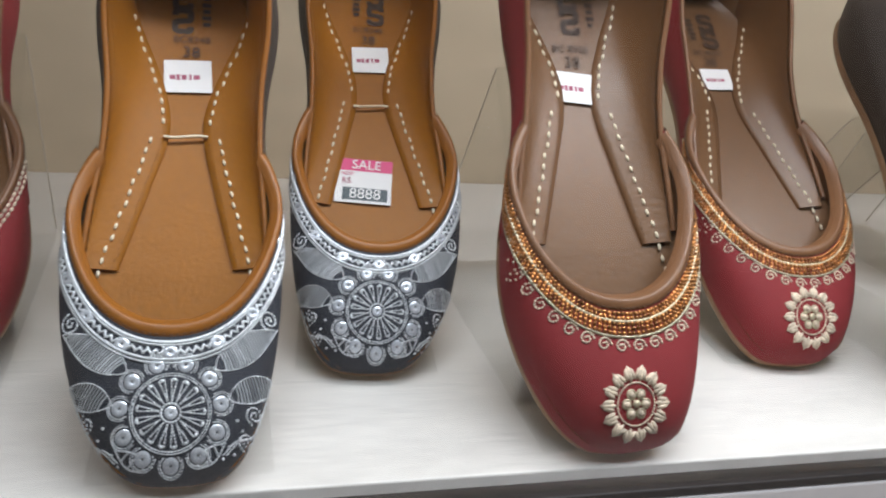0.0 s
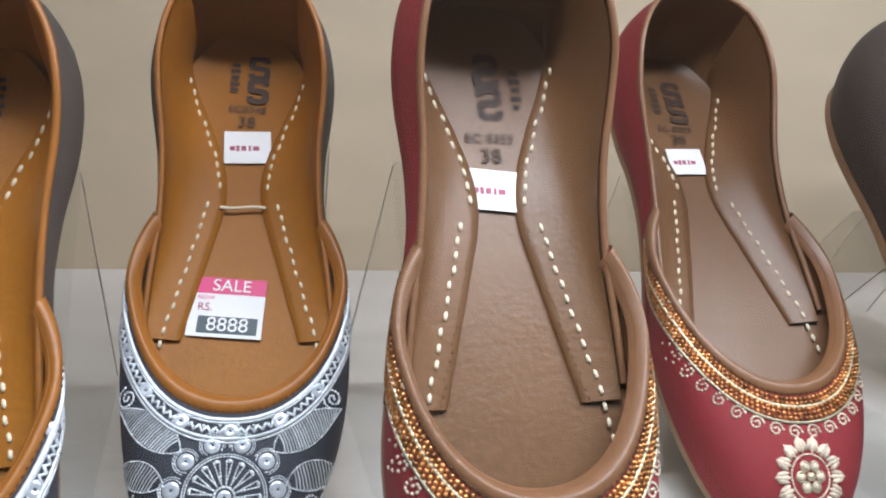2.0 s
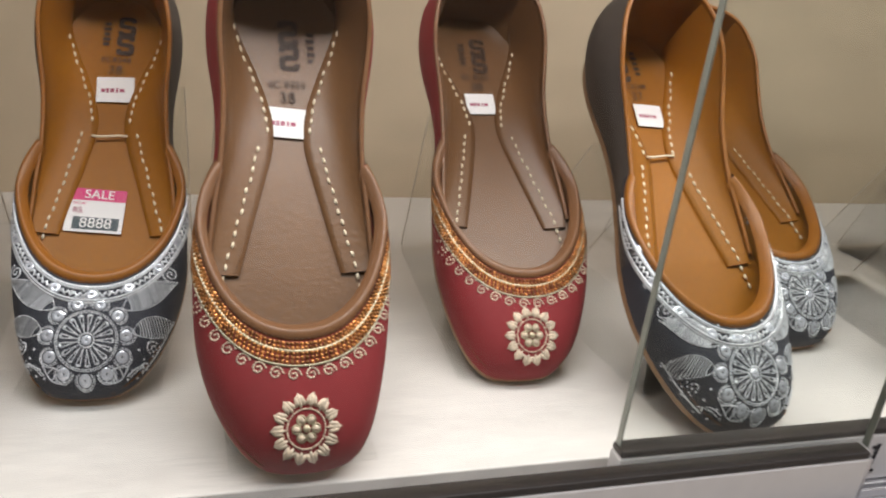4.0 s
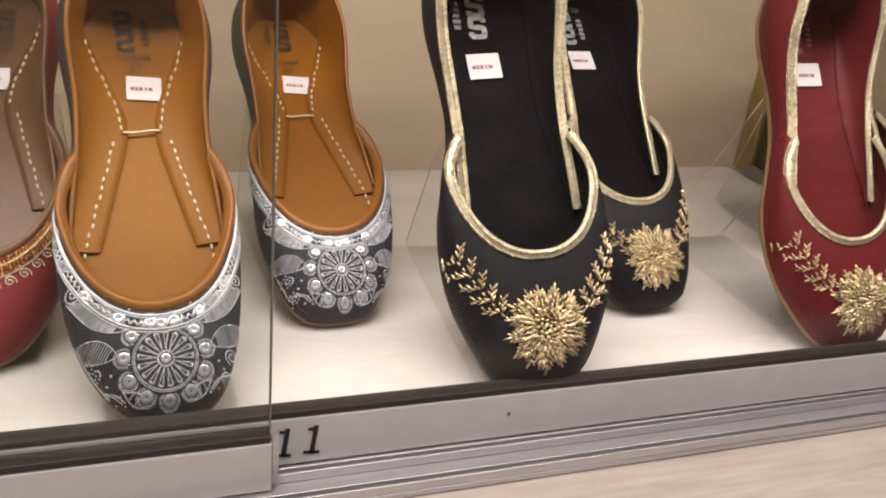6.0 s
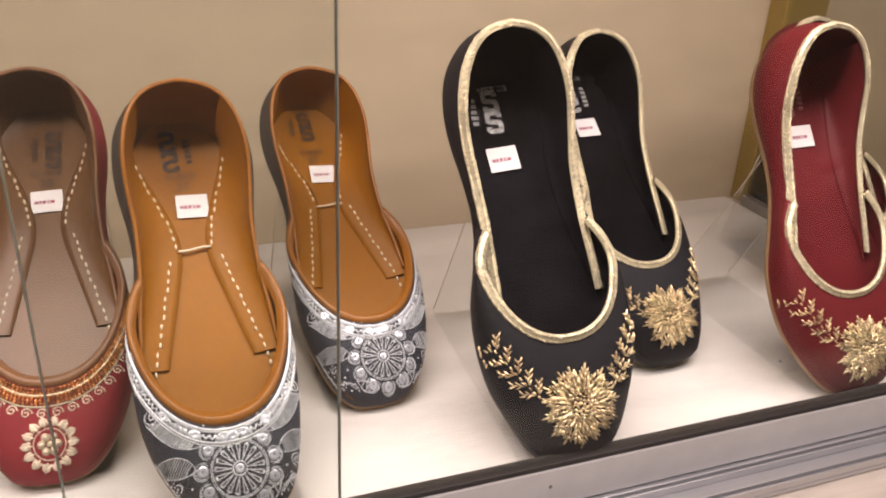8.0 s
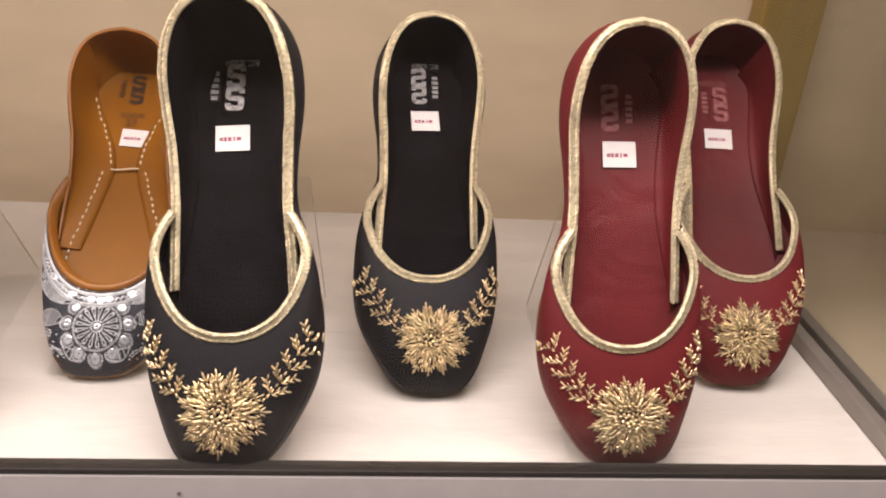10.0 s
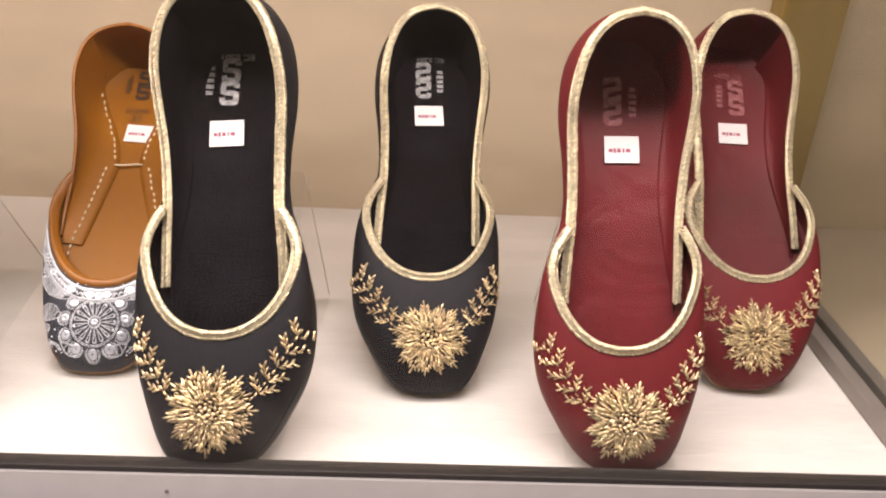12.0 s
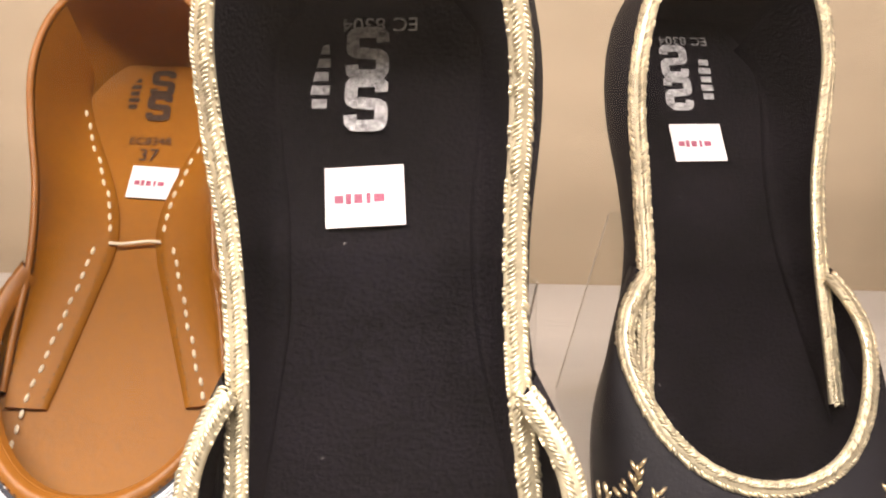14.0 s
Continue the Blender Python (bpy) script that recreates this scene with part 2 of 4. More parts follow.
# ---- large structure ----
X0, X1, POST = -0.75, 1.95, 1.052
BACK, TOP = 0.368, 0.44


def structure(name, x0, x1, y0, y1, z0, z1, mat, label):
    return tagged(block(name, x0, x1, y0, y1, z0, z1, mat), label, kind="structure")


structure("shelf_board", X0, POST, 0.026, BACK, -0.020, 0.0, M_FLOOR, "white laminate shelf board that carries the slippers")
structure("next_shelf_board", POST + 0.0005, X1, 0.026, BACK, -0.020, -0.001, M_SKIRT, "beige laminate shelf board of the next bay")
structure("wall_back", X0, X1, BACK, BACK + 0.02, -0.020, TOP, M_WALL, "beige laminate back wall of the display case")
structure("ceiling", X0, X1, -0.012, BACK + 0.02, TOP, TOP + 0.02, M_WALL, "underside of the shelf above")
structure("wall_west", X0 - 0.02, X0, -0.03, BACK + 0.02, -0.02, TOP, M_WALL, "plain beige end of the display case")
structure("wall_east", X1, X1 + 0.02, -0.03, BACK + 0.02, -0.02, TOP, M_WALL, "plain beige end of the display case")
structure("ledge", X0 - 0.02, X1 + 0.02, -0.075, 0.3, -0.060, -0.0205, M_LEDGE, "pale oak laminate ledge below the sliding doors")
structure("cabinet_front", X0 - 0.02, X1 + 0.02, -0.045, 0.3, -0.90, -0.0605, M_LEDGE, "pale oak laminate cabinet body under the display case")
structure("floor", -1.7, 2.8, -2.2, 0.4, -0.93, -0.9005, M_SHOPF, "beige tiled shop floor")
structure("shop_wall_west", -1.74, -1.7, -2.2, 0.4, -0.9, 1.7, M_SHOP, "plain painted shop wall")
structure("shop_wall_east", 2.8, 2.84, -2.2, 0.4, -0.9, 1.7, M_SHOP, "plain painted shop wall")
structure("shop_wall_south", -1.7, 2.8, -2.24, -2.2, -0.9, 1.7, M_SHOP, "plain painted shop wall")
structure("shop_wall_north", -1.7, 2.8, 0.4, 0.44, -0.9, 1.7, M_SHOP, "plain painted shop wall behind the display case")
structure("shop_ceiling", -1.74, 2.84, -2.24, 0.44, 1.70, 1.74, M_SHOP, "plain painted shop ceiling")

# post and clear partition to the next bay
structure("post", POST + 0.006, POST + 0.058, BACK - 0.024, BACK - 0.0005, 0.0005, TOP - 0.001, M_POST, "olive brown wooden upright in the back corner")


def partition():
    ob = empty("partition", Matrix.Identity(4), "clear glass partition in a dark metal channel on the shelf", "glass partition")
    s = Soup()
    s.box(POST + 0.009, POST + 0.014, 0.034, BACK - 0.026, 0.0035, TOP - 0.002)
    part("pane", s, M_GLASS, ob, smooth=False)
    for x0, x1 in ((POST - 0.001, POST + 0.0085), (POST + 0.0145, POST + 0.024)):
        block("channel", x0, x1, 0.030, BACK - 0.026, 0.0004, 0.011, M_ALUD, ob, "dark metal channel", 0.001)


partition()


# ---- sliding doors and their track ----
def track():
    ob = empty("door_track", Matrix.Identity(4), "grooved aluminium track under the sliding glass doors", "track")
    block("bed", X0, X1, -0.018, 0.0255, -0.0200, -0.0170, M_ALU, ob)
    for y in (-0.0175, -0.0135, -0.0005, 0.0035, 0.0215):
        block("rib", X0, X1, y, y + 0.0014, -0.0168, -0.0120, M_ALU, ob, width=0.0004)


def door(x0, x1, y, marks=()):
    """A frameless pane held in a white bottom rail with a black gasket."""
    ob = empty("sliding_door", Matrix.Identity(4), "sliding glass door with a white bottom rail and black gasket", "glass door", "sliding doors")
    rail = block("bottom_rail", x0, x1, y, y + 0.009, -0.0160, 0.0105, M_RAIL, ob, "white metal rail", 0.0010)
    block("gasket", x0 + 0.0005, x1 - 0.0005, y + 0.0002, y + 0.0088, 0.0107, 0.0142, M_GASKET, ob, "black rubber gasket", 0.0008)
    s = Soup()
    s.box(x0 + 0.001, x1 - 0.001, y + 0.0025, y + 0.0065, 0.0149, TOP - 0.004)
    pane = part("pane", s, M_GLASS, ob, "clear float glass", smooth=False)
    for x in (x0 + 0.0001, x1 - 0.0010):
        e = Soup()
        e.box(x, x + 0.0006, y + 0.0027, y + 0.0063, 0.0151, TOP - 0.005)
        part("ground_edge", e, M_EDGE, pane, "green ground glass edge", smooth=False)
    return ob, rail


track()
front_door, front_rail = door(X0 + 0.01, 0.533, -0.0055)
back_door, back_rail = door(0.4144, X1 - 0.01, 0.0105)
for x in (0.5412, 0.5545):
    s = Soup()
    for a, b, c, d in ((-0.0011, 0.0011, -0.0078, 0.0080), (-0.0040, 0.0036, -0.0080, -0.0064), (-0.0036, -0.0009, 0.0052, 0.0068)):
        s.box(a, b, -0.0002, 0.0, c, d)
    mk = part("painted_mark", s, M_INK, back_rail, "black painted figure one", smooth=False)
    mk.matrix_local = Matrix.Translation((x, 0.0102, -0.0025)) @ pose(0, 0, 0, 0, 7, 0)
s = Soup()
s.tube([(0.654, 0.0104, -0.001), (0.654, 0.0099, -0.001)], 0.0011, 8)
part("screw", s, M_ALUD, back_rail)
s = Soup()
s.box(0.5333, 0.5360, -0.0045, 0.0025, -0.012, 0.0095)
part("end_cap", s, M_ALU, front_rail, "grey metal end cap", smooth=False)


# ---- slippers ----
LEN = 0.240
OUT = [(0.0, 0.0), (0.004, 0.012), (0.016, 0.0190), (0.05, 0.0265), (0.11, 0.0335), (0.19, 0.0390), (0.28, 0.0415), (0.38, 0.0395), (0.48, 0.0340),
       (0.58, 0.0295), (0.68, 0.0280), (0.77, 0.0295), (0.84, 0.0290), (0.90, 0.0255), (0.945, 0.0198), (0.975, 0.0136), (0.992, 0.0075), (1.0, 0.0)]


def spline(pts, u):
    """Smooth value through (key, value...) rows."""
    if u <= pts[0][0]:
        return pts[0][1:]
    for i in range(len(pts) - 1):
        if u <= pts[i + 1][0]:
            a, b, c, d = pts[max(i - 1, 0)], pts[i], pts[i + 1], pts[min(i + 2, len(pts) - 1)]
            h = c[0] - b[0]
            t = (u - b[0]) / h
            r = []
            for k in range(1, len(b)):
                m0 = (c[k] - a[k]) / max(c[0] - a[0], 1e-6) * h
                m1 = (d[k] - b[k]) / max(d[0] - b[0], 1e-6) * h
                r.append((2 * t**3 - 3 * t**2 + 1) * b[k] + (t**3 - 2 * t**2 + t) * m0 + (-2 * t**3 + 3 * t**2) * c[k] + (t**3 - t**2) * m1)
            return tuple(r)
    return pts[-1][1:]


OUT_SLIM = [(s, w * (0.95 if s < 0.06 else 0.97 if s < 0.15 else 1.02 if s < 0.4 else 0.97 if s < 0.5 else 0.92)) for s, w in OUT]
GIRTH = [OUT]


def outline_half(s):
    """Half width of the sole at s (0 toe, 1 heel); square-root ends."""
    if s < 0.004:
        return 0.012 * math.sqrt(max(s, 0) / 0.004)
    if s > 0.992:
        return 0.0075 * math.sqrt(max(1 - s, 0) / 0.008)
    return spline(GIRTH[0], s)[0]


def bow(s, hand):
    """Sideways sweep of the middle line."""
    return hand * (0.0050 * (1 - s) ** 2 * math.sin(s * 3.0) * 2.0 - 0.0020 * s)


def outline(n0, n1, n, hand):
    """Points of the sole's edge, from the side at s=n0, round the end at n1 (0 toe, 1 heel), and back."""
    half = []
    for i in range(n + 1):
        u = i / n
        e = 1 - (1 - u) ** 2.2
        s = n0 + (n1 - n0) * e
        half.append((outline_half(s), s))
    pts = [Vector((-w + bow(s, hand), s * LEN, 0)) for w, s in half]
    pts += [Vector((w + bow(s, hand), s * LEN, 0)) for w, s in half[-2::-1]]
    return pts


def even(pts, n):
    """n+1 points evenly along a polyline."""
    d = [0]
    for a, b in zip(pts, pts[1:]):
        d.append(d[-1] + (b - a).length)
    out, j = [], 0
    for i in range(n + 1):
        x = d[-1] * i / n
        while j < len(d) - 2 and d[j + 1] < x:
            j += 1
        t = (x - d[j]) / max(d[j + 1] - d[j], 1e-9)
        out.append(pts[j].lerp(pts[j + 1], min(max(t, 0), 1)))
    return out


class Last:
    """The shape of one slipper: hand is 1 or -1 for the two feet."""

    def __init__(self, hand, u_bottom=0.27, wings=0.535, wide=0.0378, flare=0.0, slim=1.0):
        self.hand, self.N = hand, 64
        self.outer = even(outline(wings + 0.02, 0.0, 60, hand), self.N)
        top = []
        for i in range(81):
            a = math.pi * i / 80
            x = -math.cos(a)
            y = u_bottom + (wings - u_bottom) * (1 - math.sin(a) ** 0.80)
            s = y
            tuck = (wide - 0.0315 * slim) * min(max((s - 0.42) / (wings - 0.42), 0), 1) ** 2
            top.append(Vector(((wide - tuck) * math.copysign(abs(x) ** 0.92, x) + bow(s, hand), y * LEN, 0.0245 - 0.0040 * abs(x) ** 3)))
        self.top = even(top, self.N)
        # heel quarter: sole edge and rim
        self.qlow = even(outline(0.37, 1.0, 60, hand), self.N)
        rim = [(0.0, 0.0325 + flare, 0.375, 0.0105), (0.12, 0.0318 + flare * 0.75, 0.46, 0.0140), (0.28, 0.0308 + flare * 0.35, 0.56, 0.0180), (0.44, 0.0318, 0.67, 0.0230), (0.58, 0.0338, 0.765, 0.0315),
               (0.68, 0.0335, 0.825, 0.0395), (0.78, 0.0300, 0.888, 0.0465), (0.87, 0.0230, 0.938, 0.0515), (0.94, 0.0130, 0.968, 0.0535), (1.0, 0.0, 0.978, 0.0550)]
        rim = [(u, w * slim, y, z + (0.0050 * math.sin(math.pi * min(max((u - 0.25) / 0.7, 0), 1)) if flare else 0)) for u, w, y, z in rim]
        left = [spline(rim, i / 60) for i in range(61)]
        pts = [Vector((-w + bow(s, hand), s * LEN, z)) for w, s, z in left] + [Vector((w + bow(s, hand), s * LEN, z)) for w, s, z in left[-2::-1]]
        self.rim = even(pts, self.N)

    def vamp(self, i, k, inset=0.0):
        """Point of the vamp at step i round it and k from the sole (0) to the topline (1)."""
        f = min(max(i, 0), self.N)
        j = min(int(f), self.N - 1)
        o, t = self.outer[j].lerp(self.outer[j + 1], f - j), self.top[j].lerp(self.top[j + 1], f - j)
        g = (t.xy - o.xy).length
        steep = min(1.0, g / 0.055)
        h = k ** (1.0 + 0.75 * steep)
        z = t.z * math.sin(k * math.pi / 2) ** (0.85 - 0.16 * steep)
        p = o.lerp(t, h)
        p.z = z
        away = (o.xy - Vector((bow(0.45, self.hand), 0.45 * LEN))).normalized()
        out = 0.0035 * math.sin(k * math.pi) * (1 - 0.6 * steep) - inset
        return Vector((p.x + away.x * out, p.y + away.y * out, p.z - inset * 0.8 * k))

    def quarter(self, i, k, inset=0.0):
        f = min(max(i, 0), self.N)
        j = min(int(f), self.N - 1)
        o, t = self.qlow[j].lerp(self.qlow[j + 1], f - j), self.rim[j].lerp(self.rim[j + 1], f - j)
        p = o.lerp(t, k)
        c = Vector((bow(p.y / LEN, self.hand), min(max(p.y, 0.35 * LEN), 0.86 * LEN)))
        away = (p.xy - c).normalized()
        out = (0.0030 + 0.0050 * min(max((p.y / LEN - 0.6) / 0.3, 0), 1)) * math.sin(k * math.pi) - inset
        return Vector((p.x + away.x * out, p.y + away.y * out, p.z))

    def below(self, i, d):
        """Point of the vamp at step i, the distance d down from its topline, and the normal there."""
        a, k = self.vamp(i, 1.0), 1.0
        while k > 0.02:
            b = self.vamp(i, k - 0.02)
            if (b - a).length > 0 and d <= (b - a).length:
                break
            d -= (b - a).length
            a, k = b, k - 0.02
        p = a.lerp(b, min(d / max((b - a).length, 1e-9), 1))
        along = self.vamp(i + 0.3, k) - self.vamp(i - 0.3, k)
        n = along.cross(b - a)
        n = n.normalized() if n.length > 1e-12 else Vector((0, 0, 1))
        out = p - Vector((bow(0.4, self.hand), 0.40 * LEN, -0.02))
        return p, (n if n.dot(out) >= 0 else -n)

    def rim_at(self, s, q):
        """Point of the rim on side q at s along the sole."""
        row = self.rim[: self.N // 2 + 1] if q < 0 else self.rim[: self.N // 2 - 1 : -1]
        for a, b in zip(row, row[1:]):
            if b.y >= s * LEN:
                return a.lerp(b, min(max((s * LEN - a.y) / max(b.y - a.y, 1e-9), 0), 1))
        return row[-1]

    def floor_z(self, x, y):
        """Height of the insole: slightly dished, cupped up at the sides."""
        s = y / LEN
        w = max(outline_half(min(max(s, 0.02), 0.98)), 0.004)
        q = min(abs(x - bow(s, self.hand)) / w, 1.0)
        return 0.0035 + 0.0045 * q ** 3 + 0.0015 * math.sin(s * math.pi)


def sole_part(L, mat, parent):
    ring = even(outline(0.5, 0.0, 50, L.hand), 60)[:-1] + even(outline(0.5, 1.0, 50, L.hand)[::-1], 60)[:-1]
    c = Vector((0, 0.5 * LEN, 0))
    s = Soup()
    rows = []
    for k, z in ((0.985, 0.0015), (1.0, 0.0), (1.0, -0.0035), (0.97, -0.0045)):
        rows.append([Vector((c.x + (p.x - c.x) * k, c.y + (p.y - c.y) * (1 + (k - 1) * 0.4), z)) for p in ring])
    s.grid(rows, closed=True)
    s.cap(rows[-1][::-1])
    return part("sole", s, mat, parent, "thin leather sole")


def insole_part(L, mat, parent):
    s, rows = Soup(), []
    for i in range(61):
        y = (0.006 + 0.988 * i / 60)
        w = outline_half(y) * 0.985
        rows.append([Vector((bow(y, L.hand) + w * (j / 8 - 1), y * LEN, L.floor_z(bow(y, L.hand) + w * (j / 8 - 1), y * LEN))) for j in range(17)])
    s.grid(rows)
    return part("insole", s, mat, parent)


def shell(name, fn, n, mat, parent, inset, rows=14, label="", lo=0.0, hi=1.0):
    s = Soup()
    s.grid([[fn(i, lo + (hi - lo) * r / rows, inset) for i in range(n + 1)] for r in range(rows + 1)])
    return part(name, s, mat, parent, label), s


def frames_of(pts, closed=False):
    n = len(pts)
    out = []
    for i in range(n):
        out.append((pts[min(i + 1, n - 1)] - pts[max(i - 1, 0)]).normalized())
    return out


def braid(name, pts, centre_of, parent, width=0.0058):
    """Flat gold braid along an edge: a core strip with two rows of slanting strands."""
    run = sum((b - a).length for a, b in zip(pts, pts[1:]))
    n = max(int(run / 0.0010), 8)
    pts = even(pts, n)
    dirs = frames_of(pts)
    s = Soup()
    ups = []
    for p, d in zip(pts, dirs):
        a = p - centre_of(p)
        a.z = 0
        a = a.normalized() if a.length > 1e-6 else Vector((0, 1, 0))
        up = (a * 0.55 + Vector((0, 0, 0.85)))
        ups.append((up - d * up.dot(d)).normalized())
    s.tube(pts, width * 0.46, 8, flat=0.62, ups=ups)
    for i, (p, d, u) in enumerate(zip(pts, dirs, ups)):
        side = d.cross(u)
        for q in (-1, 1):
            w = random.uniform(0.75, 1.15)
            lean = random.uniform(0.6, 1.1)
            s.blob(p + side * (q * width * random.uniform(0.20, 0.27)) + u * random.uniform(0.0009, 0.0012), (d * 0.85 + side * q * lean), (u + side * q * 0.45 + d * random.uniform(-0.25, 0.25)).normalized(), 0.0030 * w, 0.0010, 0.0019)
        s.blob(p + side * random.choice((-1, 1)) * width * 0.44, d, (u * 0.4 + side).normalized(), 0.0014, 0.0009, 0.0012)
    return part(name, s, M_GOLD, parent, "braided gold cord edging")


def piping(name, pts, mat, parent, r=0.0019):
    s = Soup()
    s.tube(pts, r, 8)
    return part(name, s, mat, parent, "rolled leather piping")


def binding(L, mat, parent):
    """Turned leather strip round the throat, a line of small stitches near its lower edge."""
    got = [[L.below(i, d) for i in range(L.N + 1)] for d in (0.0, 0.0012, 0.0026, 0.0040, 0.0046)]
    s = Soup()
    inner = [L.vamp(i, 1.0, 0.0030) - Vector((0, 0, 0.0016)) for i in range(L.N + 1)]
    lifts = (0.0014, 0.0017, 0.0014, 0.0008, 0.0)
    s.grid([inner] + [[p + n * h for p, n in row] for row, h in zip(got, lifts)])
    ob = part("vamp_edging", s, mat, parent, "turned leather binding")
    pts = even([p + n * 0.0009 for p, n in got[3]], 84)
    st = Soup()
    for i, (p, d) in enumerate(zip(pts, frames_of(pts))):
        n = got[3][min(round(i * L.N / 84), L.N)][1]
        st.blob(p, d, n, 0.0014, 0.0006, 0.0007)
    part("prick_line", st, M_PRINTD, ob, kind="stuff")


class Ground:
    """Finds the vamp's surface under a place in plan."""

    def __init__(self, soup):
        from mathutils.bvhtree import BVHTree
        self.tree = BVHTree.FromPolygons(soup.v, soup.f)

    def at(self, x, y, lift=0.0):
        hit, n, _, _ = self.tree.ray_cast(Vector((x, y, 0.1)), Vector((0, 0, -1)))
        if hit is None:
            hit, n, _, _ = self.tree.find_nearest(Vector((x, y, 0.006)))
        if n.z < 0:
            n = -n
        return hit + n * lift, n


def line(s, g, pts, width=0.0007, height=0.0005):
    """A thread laid on the vamp along points in plan; chain stitch where the soup is marked so."""
    if s.chained:
        pts = [Vector((x, y, 0)) for x, y in pts]
        run = sum((b - a).length for a, b in zip(pts, pts[1:]))
        pts = even(pts, max(int(run / 0.00115), 2))
        for p, d in zip(pts, frames_of(pts)):
            q, n = g.at(p.x, p.y, 0.0002)
            s.blob(q, d, n, 0.0015, width, height * 1.6)
        return
    got = [g.at(x, y, 0.0002) for x, y in pts]
    s.tube([p for p, _ in got], width / 2, 4, flat=height / width * 1.4, ups=[n for _, n in got], ends=False)


def dot(s, g, x, y, length, width, angle=0.0, height=None):
    p, n = g.at(x, y, 0.0002)
    s.blob(p, Vector((math.cos(angle), math.sin(angle), 0)), n, length, width, height or width)


def polar(c, r, a):
    return (c[0] + r * math.cos(a), c[1] + r * math.sin(a))


def ring_line(s, g, c, r, width, n=20, turns=1.0, grow=0.0, start=0.0):
    line(s, g, [polar(c, r + grow * i / n, start + turns * 2 * math.pi * i / n) for i in range(n + 1)], width)


WING = [(0.355, 0.0225), (0.44, 0.0172), (0.53, 0.0118), (0.60, 0.0078), (0.65, 0.0070), (0.70, 0.0090), (0.77, 0.0145), (0.84, 0.0210), (0.89, 0.0245), (0.93, 0.0250)]
PANEL = [(0.355, 0.0290), (0.44, 0.0255), (0.53, 0.0220), (0.60, 0.0198), (0.70, 0.0198), (0.77, 0.0215), (0.84, 0.0232), (0.89, 0.0225), (0.93, 0.0175)]


def side_panels(L, mat, parent):
    """Plain cloth lining on both sides, its inner edge lying raised on the insole."""
    for q in (-1, 1):
        s, rows = Soup(), []
        for i in range(37):
            sy = 0.355 + 0.575 * i / 36
            y, b = sy * LEN, bow(sy, L.hand)
            x0 = b + q * spline(PANEL, sy)[0]
            a = Vector((x0, y, L.floor_z(x0, y) + 0.0014))
            c = L.rim_at(max(sy, 0.378), q)
            c = Vector((c.x - q * 0.0024, y, c.z - 0.0010))
            h = Vector((c.x - q * 0.0012, y, a.z + 0.0010))
            row = [Vector((a.x - q * 0.0002, y, a.z - 0.0016))]
            row += [a * (1 - t) ** 2 + h * 2 * t * (1 - t) + c * t * t for t in [j / 10 for j in range(11)]]
            rows.append(row)
        s.grid(rows)
        part("lining_panel", s, mat, parent)


